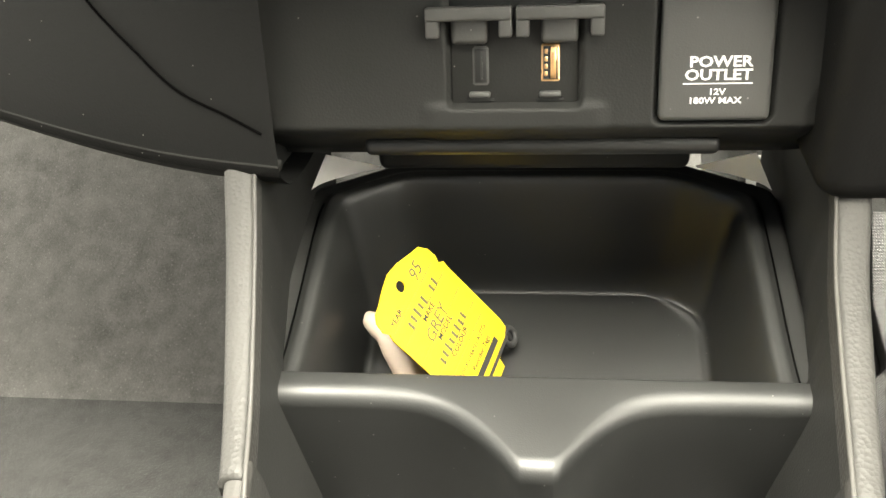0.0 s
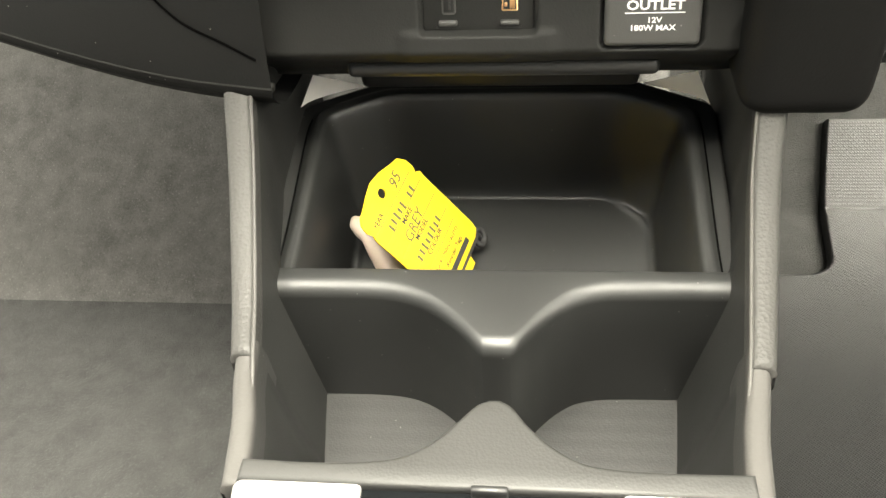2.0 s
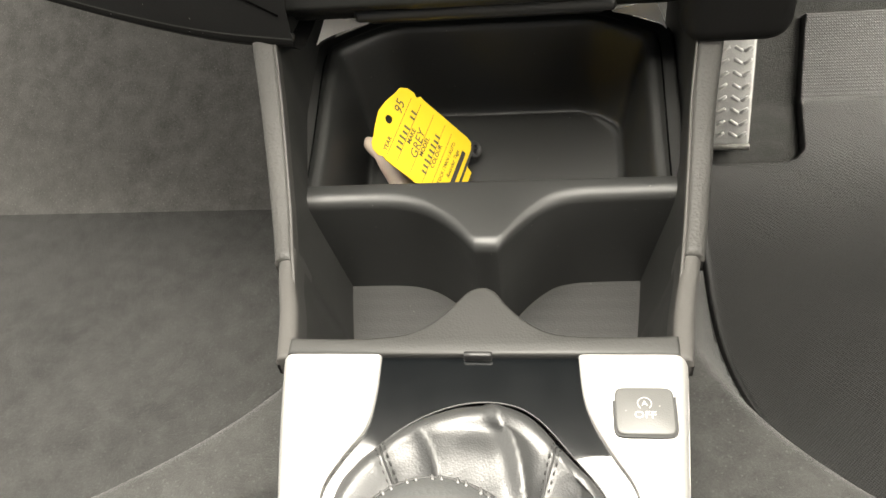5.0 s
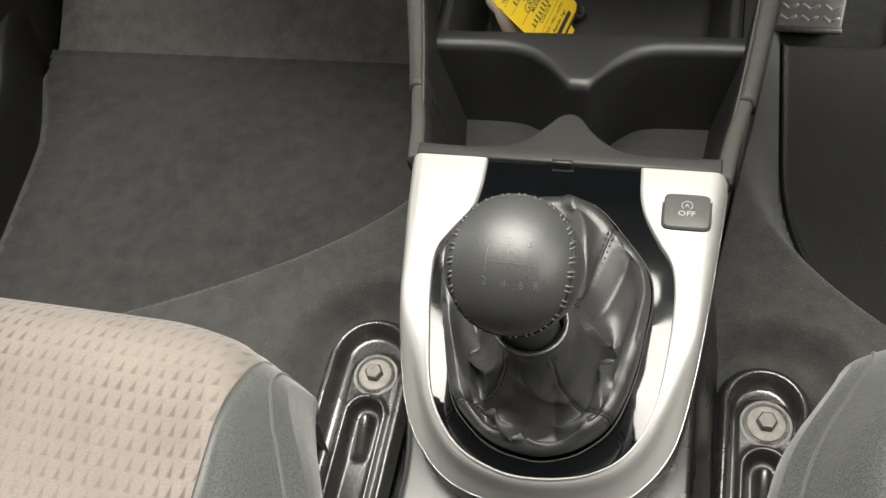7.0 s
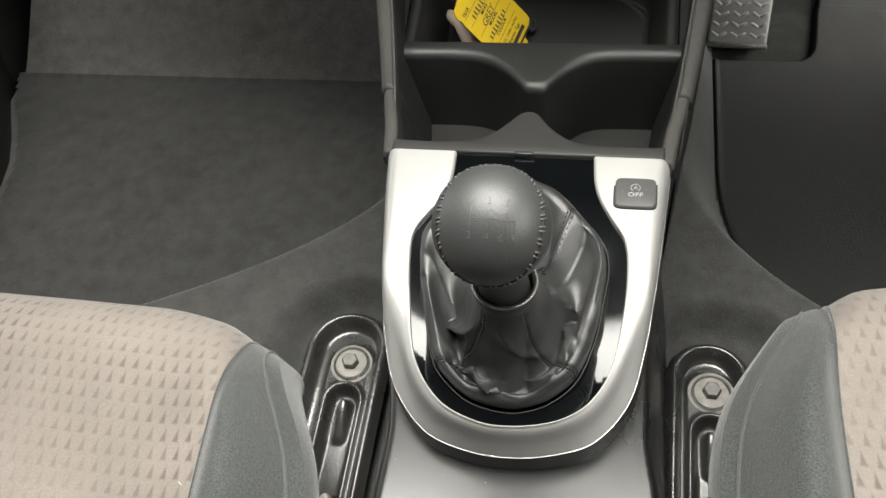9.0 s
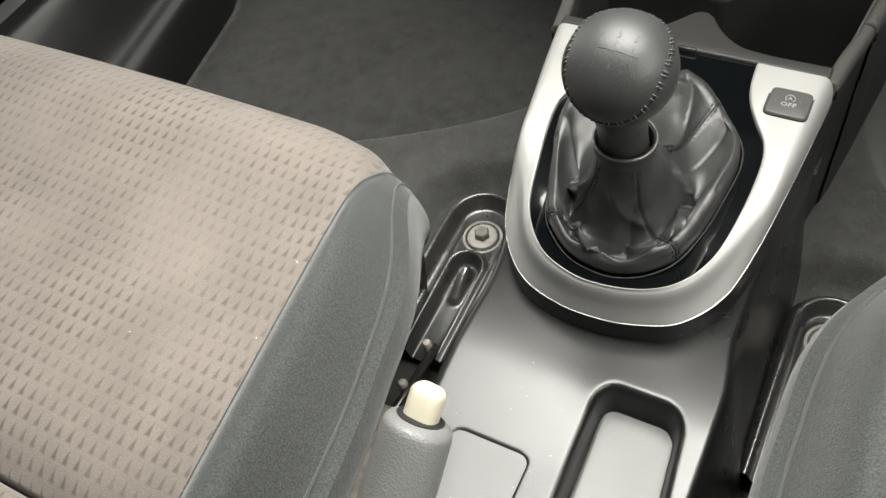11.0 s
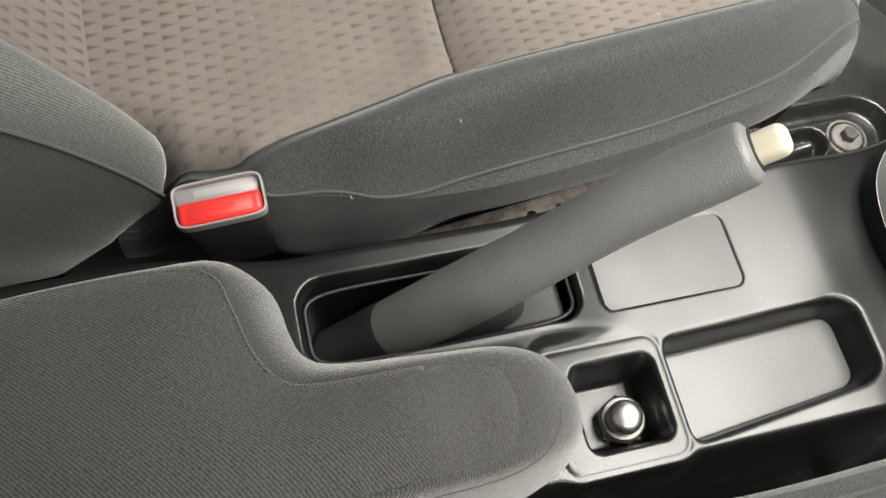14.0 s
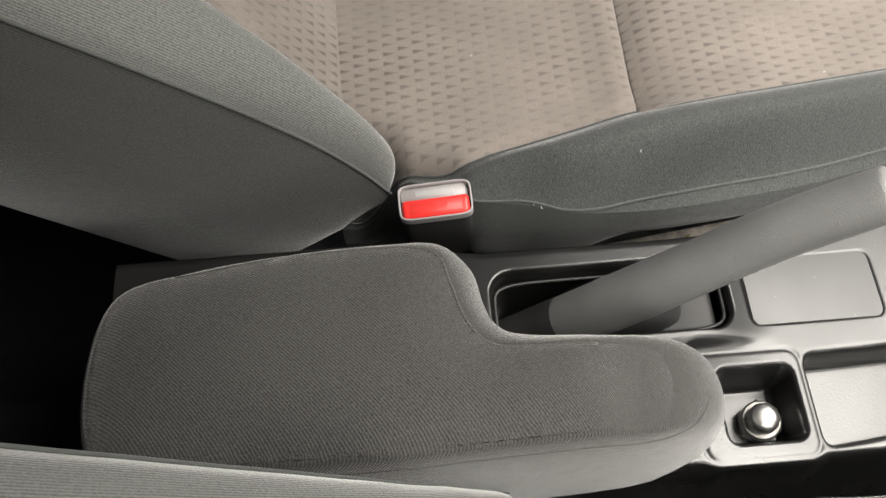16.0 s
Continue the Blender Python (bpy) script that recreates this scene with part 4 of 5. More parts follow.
for s in seams:
    q = int(round(s / (2 * np.pi) * NA)) % NA
    along_ring = P[:, (q + 1) % NA] - P[:, q - 1]
    along_ring /= np.linalg.norm(along_ring, axis=1)[:, None]
    tube("seam", P[4:-6, q] + np.array([0, 0, 0.0003]), 0.0005, STITCH, lever, "dark seam in the boot", sides=5)
    for off in (-1, 1):
        col = P[:, q] + along_ring * 0.0020 * off
        step = np.r_[0, np.cumsum(np.linalg.norm(np.diff(col, axis=0), axis=1))]
        at = np.arange(0.006, step[-1] - 0.010, 0.0034)
        for k in at:
            a0, a1 = (np.array([np.interp(k + e, step, col[:, m]) for m in range(3)]) for e in (0, 0.0023))
            tube("stitch", [a0 + (0, 0, 0.0001), (a0 + a1) / 2 + (0, 0, 0.0008), a1 + (0, 0, 0.0001)], 0.00055, STITCH, lever, sides=4)
lathe("collar", [(0.0142, -0.008), (0.0158, -0.003), (0.0160, 0.002), (0.0152, 0.0035), (0.0140, 0.0025), (0.0136, -0.008)], NECK, LEATHER, lever, "leather collar below the knob", 32)
sp = spline([tuple(NECK + (0, 0, -0.014)), tuple(NECK + (-0.001, -0.0005, 0.006)), (0.0050, -0.1310, 0.372), (0.0036, -0.1315, 0.392)], 16)
tube("stem", sp, np.interp(np.linspace(0, 1, 16), [0, 0.3, 0.6, 1], [0.0134, 0.0122, 0.0124, 0.0180]), KNOBSKIN, lever, "smooth black stem below the knob", sides=32)
tube("neck_ring", [(NECK[0] + 0.0156 * np.cos(q), NECK[1] + 0.0156 * np.sin(q), NECK[2] + 0.0025) for q in np.linspace(0, 2 * np.pi, 40, endpoint=False)], 0.0007, STEEL, lever, "thin pale ring round the neck", closed=True)
KC = Vector((0.0050, -0.1340, 0.4040))
KT = Matrix.Translation(KC) @ Euler((radians(30), radians(4), 0)).to_matrix().to_4x4()
kp = []
for q in np.linspace(-1.35, 1.5708, 34):
    r = 0.0262 * np.cos(q)
    h = 0.0262 * np.sin(q) * (0.93 if q > 0 else 1.05)
    kp.append((max(r, 0.0003), h))
knob = lathe("knob", [(0.0050, -0.0262)] + kp, KC, KNOBSKIN, lever, "round black leather knob with an embossed shift pattern", 64, KT, 60)
# laced seam round the cap of the knob, drawn up high at its two sides
def on_ball(w, lift=0.0, shift=0.0):
    th = radians(72) - radians(15) * math.cos(2 * w) + shift
    r = 0.0262 + lift
    return KT @ Vector((r * math.sin(th) * math.cos(w), r * math.sin(th) * math.sin(w), r * math.cos(th) * 0.93))


for k in range(54):
    w = 2 * np.pi * (k + 0.3 * (k % 2)) / 54
    pts = [tuple(on_ball(w + 0.035 * (u - 0.5), 0.0004 - 0.0006 * (2 * u - 1) ** 2, 0.17 * (u - 0.5))) for u in np.linspace(0, 1, 5)]
    tube("stitch", pts, 0.00048, THREADBLACK, knob, sides=5)
tube("cap_seam", [tuple(on_ball(w, 0.0001)) for w in np.linspace(0, 2 * np.pi, 96, endpoint=False)], 0.00045, DARK, knob, closed=True, sides=6)


def on_knob(x, y):
    """A place on the knob's crown."""
    z = math.sqrt(max(0, 0.0262 ** 2 - x * x - y * y)) * 0.93
    return KT @ Vector((x, y, z + 0.0001))


for x in (-0.0075, 0.0, 0.0075):
    tube("pattern_line", [tuple(on_knob(x, y)) for y in np.linspace(-0.0045, 0.0045, 8)], 0.00012, WORNPRINT, knob, sides=5)
tube("pattern_line", [tuple(on_knob(x, 0)) for x in np.linspace(-0.0075, 0.0110, 12)], 0.00012, WORNPRINT, knob, sides=5)
tube("pattern_line", [tuple(on_knob(0.0110, y)) for y in np.linspace(0.0, -0.0045, 6)], 0.00012, WORNPRINT, knob, sides=5)
for ch, x, y in (("1", -0.0075, 0.0075), ("3", 0.0, 0.0075), ("5", 0.0075, 0.0075), ("2", -0.0075, -0.0072), ("4", -0.0005, -0.0075), ("6", 0.0058, -0.0073), ("R", 0.0110, -0.0070)):
    p = on_knob(x, y)
    n = (p - KC).normalized()
    e1 = (KT.to_3x3() @ Vector((1, 0, 0)))
    e1 = (e1 - n * e1.dot(n)).normalized()
    M = Matrix((e1, n.cross(e1), n)).transposed().to_4x4()
    M.translation = p
    lettering("numeral", ch, 0.0044, M, WORNPRINT, knob, "worn grey gear numeral", depth=0.00012)

# ---- middle tunnel: trays, handbrake slot ----
tunnel = thing("centre_console", (0.015, -0.35, 0.13), "black grained centre console with trays and a handbrake slot", "console")


def tray_x(x, y):
    """The tray widens towards the rear: its nominal breadth at a place."""
    k = np.clip((-0.2115 - y) / 0.105, -0.3, 1.2)
    return 0.0524 + (x - 0.0470 - 0.0067 * k) / (0.0180 + 0.0033 * k) * 0.0231


def tunnel_z(x, y):
    xl = -0.0510 - 0.012 * ss(-0.50, -0.58, y) - 0.006 * ss(-0.39, -0.335, y) - 0.004 * ss(-0.30, -0.20, y) - 0.024 * ss(-0.18, -0.05, y)
    xr = 0.0875 - 0.006 * ss(-0.20, -0.15, y)
    z = 0.2500 + 0.0 * x
    z = z + 0.010 * ss(-0.330, -0.388, y) * ss(0.032, 0.010, x)
    # the skin climbs towards the silver surround, then levels off under it
    drop = -0.0030 * ss(-0.300, -0.215, y) + 0.10 * (np.clip(y + 0.222, 0, 0.2) - 0.012 * (1 - np.exp(-np.clip(y + 0.222, 0, 0.2) / 0.012)))
    z = z - drop
    # trough ahead of the tray on the driver's side
    z = z - 0.0015 * ss(-0.004, 0.002, xl - x) - 0.17 * ss(0.0, 0.022 - 0.009 * ss(-0.25, -0.15, y), xl - x) - 0.17 * ss(-0.002, 0.030, x - xr)
    # tray
    d = rbox(tray_x(x, y), y, 0.0245, 0.0835, -0.3270, -0.2105, 0.014)
    z = z + drop * ss(0.001, -0.0040, d)
    z = z - 0.021 * ss(0.001, -0.0040, d) - 0.0015 * ss(0.004, -0.001, d)
    # coin tray: frame and pocket
    f = rbox(x, y, 0.0235, 0.0870, -0.3900, -0.3245, 0.008)
    flat = 0.2500 - 0.0007 * np.exp(-((f - 0.0005) / 0.0010) ** 2)
    z = z + (flat - z) * ss(0.0095, 0.0015, f)
    c = rbox(x, y, 0.0310, 0.0790, -0.3760, -0.3290, 0.008)
    z = z - 0.032 * ss(0.0, -0.008, c)
    # handbrake slot
    s = rbox(x, y, -0.0370, 0.0090, -0.5030, -0.3580, 0.014)
    z = z - 0.060 * ss(0.001, -0.006, s)
    # blank panel: a fine groove
    g = rbox(x, y, -0.0369, 0.0074, -0.3465, -0.2648, 0.006)
    return z - 0.0012 * ss(0.0004, -0.0008, g)


heights("body", -0.100, 0.1215, -0.735, 0.0025, 0.00125, tunnel_z, TUNNEL, tunnel, "black grained moulded console body")
tray = heights("tray_mat", 0.0272, 0.0825, -0.3240, -0.2095, 0.0012, lambda x, y: 0.2272 + 0.0016 * ss(0, -0.0020, rbox(x, y, 0.0278, 0.0819, -0.3234, -0.2101, 0.009)) + 0.00008 * np.sin(x * 1750) * np.sin(y * 1750), TRAYMAT, tunnel, "pale grey textured tray mat")
for v in tray.data.vertices:
    k = min(1.2, max(-0.3, (-0.2115 - v.co.y) / 0.105))
    v.co.x = 0.0470 + 0.0067 * k + (v.co.x - 0.0524) / 0.0231 * (0.0180 + 0.0033 * k)
def rounded(x0, x1, y0, y1, r, n=6):
    c = [(x1 - r, y1 - r, 0), (x0 + r, y1 - r, 90), (x0 + r, y0 + r, 180), (x1 - r, y0 + r, 270)]
    return [(cx + r * math.cos(radians(a + 90 * k / n)), cy + r * math.sin(radians(a + 90 * k / n))) for cx, cy, a in c for k in range(n + 1)]


prism("cover_gap", rounded(-0.0373, 0.0078, -0.3469, -0.2644, 0.0060), 0.246, 0.24965, DARK, tunnel)
prism("blank_cover", rounded(-0.0367, 0.0072, -0.3463, -0.2650, 0.0055), 0.246, 0.25045, TUNNEL, tunnel, "plain black blanking cover", smooth=False)
# slot lining bead
sl = []
for q in np.linspace(0, 2 * np.pi, 80, endpoint=False):
    k = 6
    r = (abs(np.cos(q)) ** k + abs(np.sin(q)) ** k) ** (-1 / k)
    sl.append((-0.0140 + 0.0205 * r * np.cos(q), -0.4305 + 0.0700 * r * np.sin(q), 0.247))
tube("slot_bead", sl, 0.0012, BIN, tunnel, closed=True)

# locking wheel nut in the coin tray
nut = thing("wheel_nut", (0.0592, -0.3465, 0.218), "domed chrome wheel nut lying in the coin tray", "wheel nut")
NM = Matrix.Translation((0.0592, -0.3465, 0.2180)) @ Euler((radians(5), radians(4), 0)).to_matrix().to_4x4() @ Matrix.Scale(1.08, 4)
lathe("hex_body", [(0.0108, 0.0), (0.0125, 0.0012), (0.0125, 0.0075), (0.0112, 0.0090)], (0, 0, 0), NICKEL, nut, "", 6, NM, 20)
lathe("washer", [(0.0102, 0.0088), (0.0112, 0.0098), (0.0102, 0.0112)], (0, 0, 0), STEEL, nut, "", 32, NM)
lathe("dome", [(0.0084, 0.0110), (0.0084, 0.0165), (0.0079, 0.0192), (0.0065, 0.0213), (0.0042, 0.0224), (0.0012, 0.0228)], (0, 0, 0), NICKEL, nut, "polished domed cap", 32, NM, 60)

# ---- handbrake ----
hb = thing("handbrake", (-0.012, -0.46, 0.21), "raised grey plastic handbrake lever with a cream release button", "handbrake")
axis = spline([(-0.0135, -0.491, 0.2037), (-0.0115, -0.463, 0.2307), (-0.0085, -0.431, 0.2667), (-0.0078, -0.3961, 0.3046), (-0.0083, -0.3576, 0.3447), (-0.0072, -0.3225, 0.3748), (-0.0066, -0.3125, 0.3833)], 60)
rad = np.interp(np.linspace(0, 1, 60), [0, 0.10, 0.20, 0.32, 0.42, 0.54, 0.78, 0.93, 0.975, 1.0], [0.0140, 0.0150, 0.0160, 0.0166, 0.0163, 0.0152, 0.0145, 0.0138, 0.0127, 0.0092])
tube("foot", axis[:15], rad[:15] + np.interp(np.arange(15), [0, 10, 14], [0.0004, 0.0004, -0.0004]), BUCKLEBLACK, hb, "black lower end of the lever", sides=28)
grip = tube("grip", axis, rad, RUBBERGRIP, hb, "grey grained plastic grip", sides=28)
d = Vector(axis[-1] - axis[-4]).normalized()
BM = Matrix.Translation(Vector(axis[-1]) - d * 0.006) @ d.to_track_quat("Z", "Y").to_matrix().to_4x4()
block("release_button", -0.0068, 0.0068, -0.0056, 0.0056, -0.004, 0.0196, CREAM, hb, "cream plastic release button", 0.0044, 5, BM)
lathe("button_gap", [(0.0094, 0.0040), (0.0096, 0.0062), (0.0080, 0.0064)], (0, 0, 0), DARK, hb, "", 28, BM)
block("slot_flap", -0.0330, 0.0052, -0.4020, -0.3640, 0.205, 0.2425, BUCKLEBLACK, tunnel, "smooth black cover in the front of the slot", 0.0050, 4)
# ribbed gaiter at the slot's floor
P = []
for j, f in enumerate(np.linspace(0, 1, 16)):
    row = []
    for q in range(41):
        w = 2 * np.pi * q / 40
        k = 5
        r = (abs(np.cos(w)) ** k + abs(np.sin(w)) ** k) ** (-1 / k)
        b = Vector((-0.0140 + 0.0200 * r * np.cos(w), -0.418 + 0.0560 * r * np.sin(w), 0.200 + 0.020 * ss(-0.47, -0.37, -0.418 + 0.056 * r * np.sin(w))))
        t = Vector((-0.0135 + 0.0150 * np.cos(w), -0.448 + 0.022 * np.sin(w), 0.250 + 0.022 * np.sin(w)))
        p = b.lerp(t, f)
        p.z += 0.006 * np.sin(np.pi * f) + 0.0015 * np.sin(f * 14)
        row.append(tuple(p))
    P.append(row)
sheet("gaiter", P, LEATHER, hb, "soft black gaiter")
# ---- armrest ----
def armrest():
    arm = thing("armrest", (0.03, -0.56, 0.25), "L-shaped armrest covered in dark grey cloth", "armrest")
    # outlines of the foot and of the lid's top, seen from above, from the front tip round
    foot = spline([(0.0400, -0.3860), (0.0300, -0.3980), (0.0250, -0.4160), (0.0235, -0.4540), (0.0185, -0.4900), (0.0095, -0.5035), (-0.0060, -0.5090), (-0.0260, -0.5140), (-0.0380, -0.5330), (-0.0345, -0.5700), (-0.0310, -0.6200),
                   (-0.0240, -0.6800), (-0.0100, -0.7160), (0.0300, -0.7270), (0.0750, -0.7230), (0.0950, -0.7000), (0.0985, -0.6200), (0.0990, -0.5600), (0.0970, -0.5180), (0.0940, -0.4400), (0.0860, -0.4020), (0.0730, -0.3850), (0.0560, -0.3815)], 184, True)
    top = spline([(0.0465, -0.4230), (0.0420, -0.4300), (0.0400, -0.4420), (0.0400, -0.4640), (0.0390, -0.5000), (0.0345, -0.5140), (0.0205, -0.5235), (0.0010, -0.5290), (-0.0165, -0.5360), (-0.0220, -0.5600), (-0.0210, -0.6100),
                  (-0.0160, -0.6550), (-0.0060, -0.6980), (0.0300, -0.7110), (0.0700, -0.7080), (0.0840, -0.6920), (0.0870, -0.6200), (0.0875, -0.5600), (0.0860, -0.5150), (0.0835, -0.4480), (0.0800, -0.4320), (0.0710, -0.4235), (0.0585, -0.4205)], 184, True)

    def lid(y):
        return 0.3345 - 0.010 * ss(-0.47, -0.43, y) - 0.017 * ss(-0.435, -0.392, y)

    # boxing round the sides, up to the seam
    rows = [[(x, y, 0.235) for x, y in foot], [(x, y, 0.262) for x, y in foot]]
    for f in np.linspace(0.06, 1, 14):
        a = f * np.pi / 2
        q = foot + (top - foot) * (1 - np.cos(a)) ** 0.9
        rows.append([(x, y, 0.262 + (lid(ty) - 0.262) * np.sin(a) ** 0.9) for (x, y), ty in zip(q, top[:, 1])])
    P = np.array(rows)
    P = np.concatenate([P, P[:, :1]], 1)
    sheet("boxing", P, CLOTH, arm, "dark grey cloth side of the lid", flip=True)
    # padded top, rising from the seam
    bm = bmesh.new()
    bm.faces.new([bm.verts.new(p) for p in rows[-1]])
    for y in np.arange(-0.71, -0.39, 0.006):
        bmesh.ops.bisect_plane(bm, geom=bm.verts[:] + bm.edges[:] + bm.faces[:], plane_co=(0, y, 0), plane_no=(0, 1, 0))
    for x in np.arange(-0.020, 0.086, 0.004):
        bmesh.ops.bisect_plane(bm, geom=bm.verts[:] + bm.edges[:] + bm.faces[:], plane_co=(x, 0, 0), plane_no=(1, 0, 0))
    for v in bm.verts:
        rim = float(np.min(np.hypot(top[:, 0] - v.co.x, top[:, 1] - v.co.y)))
        v.co.z = lid(v.co.y) + (0.0062 * (1 - math.exp(-rim / 0.010)) + 0.0020 * float(ss(0.0, 0.04, rim))) * (1 - 0.92 * float(ss(-0.50, -0.435, v.co.y)))
    bm.normal_update()
    if sum(f.normal.z for f in bm.faces) < 0:
        bmesh.ops.reverse_faces(bm, faces=bm.faces[:])
    part("lid_top", bm, CLOTH, arm, "dark grey twill top")
    ring = np.array(rows[-1])
    tube("seam", ring[22:92] + np.array([0, 0, 0.0003]), 0.0008, SEAMPALE, arm, "fuzzy pale seam along the inner edge", sides=6)
    tube("side_seam", np.array(rows[10])[126:174], 0.0004, SEAMPALE, arm, "pale stitched seam along the lid's side", sides=6)
    block("base", -0.014, 0.088, -0.700, -0.520, 0.15, 0.285, TUNNEL, arm, "", 0.006, 3)


armrest()

# ---- seats ----
FE = [(-0.60, -0.126), (-0.56, -0.117), (-0.52, -0.1085), (-0.487, -0.1125), (-0.44, -0.1195), (-0.396, -0.1275), (-0.30, -0.1380), (-0.22, -0.146), (-0.17, -0.150), (-0.13, -0.156), (-0.09, -0.165)]
PE = [(-0.60, -0.117), (-0.56, -0.111), (-0.525, -0.099), (-0.508, -0.0860), (-0.479, -0.0815), (-0.465, -0.0775), (-0.451, -0.0728), (-0.43, -0.0715), (-0.40, -0.0755), (-0.341, -0.0822), (-0.31, -0.0855), (-0.27, -0.0915), (-0.208, -0.105), (-0.16, -0.128), (-0.137, -0.1400), (-0.11, -0.1490), (-0.09, -0.156)]
OE = [(-0.60, -0.110), (-0.56, -0.106), (-0.525, -0.096), (-0.508, -0.0830), (-0.479, -0.0765), (-0.45, -0.0685), (-0.42, -0.0660), (-0.38, -0.0668), (-0.305, -0.0750), (-0.26, -0.0830), (-0.226, -0.0890), (-0.20, -0.0970), (-0.18, -0.1065), (-0.158, -0.1190), (-0.135, -0.1310), (-0.11, -0.1400), (-0.09, -0.147)]


def along(table, y):
    t = spline(table, 120)
    return np.interp(y, t[:, 0], t[:, 1])


def cushion_z(x, y):
    fe, pe = along(FE, y), along(PE, y)
    z = 0.286 + 0.006 * np.sin(np.clip((x + 0.60) / 0.46, 0, 1) * np.pi)
    z = z - 0.012 * ss(-0.40, -0.56, y)
    # padded bolster
    z = z + 0.021 * np.exp(-((x - (fe + 0.020)) / 0.026) ** 2) * (0.45 + 0.55 * ss(-0.52, -0.36, y))
    z = z - 0.006 * np.exp(-((x - fe) / 0.006) ** 2)
    z = z - 0.022 * ss(-0.030, 0.004, x - pe)
    z = z - 0.07 * ss(-0.545, -0.59, y) * ss(-0.16, -0.11, x)
    # crease across the seat
    d = y + 0.397
    w = np.where(d > 0, 0.021, 0.0014)
    z = z + (0.0030 * np.exp(-((d + 0.013) / 0.011) ** 2) - 0.022 * np.exp(-np.abs(d / w) ** 1.1) - 0.018 * np.exp(-(d / 0.0013) ** 2)) * ss(0.002, -0.006, x - fe)
    # soft hollows of a used seat
    z = z - 0.004 * np.exp(-(((x + 0.36) / 0.13) ** 2 + ((y + 0.27) / 0.09) ** 2))
    return z


def seat(name, label, m, mirror):
    """A front seat in the passenger's place, mirrored and moved for the driver's."""
    st = thing(name, (-0.33, -0.33, 0.10), label, "car seat")
    NY = 150

    def front_y(x):
        k = np.clip((x + 0.225) / 0.185, 0, 1)
        return -0.098 - 0.22 * (1 - np.sqrt(np.maximum(0, 1 - k ** 2)))

    def warp(xs, y0):
        return -0.60 + (y0 + 0.60) / (0.60 - 0.098) * (front_y(xs) + 0.60)

    def line(table, y0):
        """Where a seam of the plan crosses the row y0."""
        x = along(table, y0)
        for _ in range(40):
            x = 0.6 * x + 0.4 * along(table, float(warp(x, y0)))
        return float(x)

    def place(xs, y0):
        y = warp(xs, y0)
        yf = front_y(xs)
        z = cushion_z(xs, y)
        e = np.clip((y - (yf - 0.075)) / 0.075, 0, 1)
        z = z - 0.058 * (1 - np.sqrt(np.maximum(0, 1 - e ** 2.6)))
        return np.stack([xs, y, z], -1)

    Y0 = -0.60 + (0.60 - 0.098) * np.sin(np.linspace(0, 1, NY) * np.pi / 2)
    Y0 = np.sort(np.concatenate([Y0[(Y0 < -0.405) | (Y0 > -0.370)], np.linspace(-0.405, -0.370, 50)]))
    mid, bol = [], []
    uvs = []
    for y0 in Y0:
        fe, oe = line(FE, y0), line(OE, y0)
        xs = np.linspace(-0.60, fe, 70)
        row = place(xs, y0)
        mid.append(row)
        uvs.append(row[:, :2])
        xb = np.linspace(fe, oe - 0.003, 26)
        row = place(xb, y0)
        bol.append(row)
    # front apron of the centre, then one skirt round the bolster's side and corner
    last = mid[-1]
    for k, out in ((1, 0.004), (2, 0.006), (4, 0.006), (7, 0.002), (10, -0.006)):
        mid.append(last + np.array([0, out, -0.013 * k]))
        uvs.append(mid[-1][:, :2] + [0, 0.013 * k])
    rim = np.vstack([np.array([r[-1] for r in bol]), bol[-1][-2::-1]])
    step = np.r_[0, np.cumsum(np.linalg.norm(np.diff(rim, axis=0), axis=1))]
    at = np.linspace(0, step[-1], 240)
    rim = np.stack([np.interp(at, step, rim[:, k]) for k in range(3)], -1)
    tan = np.gradient(rim[:, :2], axis=0)
    for _ in range(6):
        tan[1:-1] = (tan[:-2] + tan[1:-1] * 2 + tan[2:]) / 4
    tan /= np.linalg.norm(tan, axis=1)[:, None]
    rows = []
    for p, (tx, ty) in zip(rim, tan):
        low = 0.222 - 0.072 * float(ss(-0.400, -0.470, p[1])) - 0.05 * float(ss(-0.20, -0.13, p[1]))
        rows.append([(p[0] + ty * o, p[1] - tx * o, p[2] + (low - p[2]) * u) for u, o in ((0, 0), (0.12, 0.0022), (0.28, 0.0035), (0.45, 0.0030), (0.62, 0.0), (0.78, -0.007), (0.92, -0.018), (1.0, -0.034))])
    sheet("cushion_skirt", rows, SIDECLOTH, st, "grey-green cloth side of the cushion", flip=False)
    sheet("cushion_centre", np.array(mid), SEATCLOTH, st, "beige cloth cushion with woven triangles", uvs=np.array(uvs))
    sheet("cushion_bolster", np.array(bol), SIDECLOTH, st, "grey-green cloth side bolster")
    pe = [place(np.array([line(PE, y)]), y)[0] + (0, 0, 0.0006) for y in Y0]
    fs = [place(np.array([line(FE, y)]), y)[0] + (0, 0, -0.0002) for y in Y0[4:-6]]
    tube("seam", fs, 0.0010, SIDECLOTH, st, "cloth seam beside the bolster", sides=6)
    tube("piping", pe, 0.0009, PIPING, st, "pale stitched piping", sides=6)

    # backrest: side panel, bolster, centre panel
    B0, up, fw = np.array([-0.561, 0.262]), np.array([-0.664, 0.748]), np.array([0.748, 0.664])
    T = np.concatenate([np.linspace(0, 0.06, 22), np.linspace(0.065, 0.62, 70)])

    def curve(t, table):
        c = spline(table, 160)
        return float(np.interp(t, c[:, 0], c[:, 1]))

    def back(x, n, t):
        q = B0 + up * t + fw * n
        return (x, q[0], q[1])

    def run(rows):
        """Coordinates along a panel: across it from its first edge, and up it."""
        P = np.array(rows)
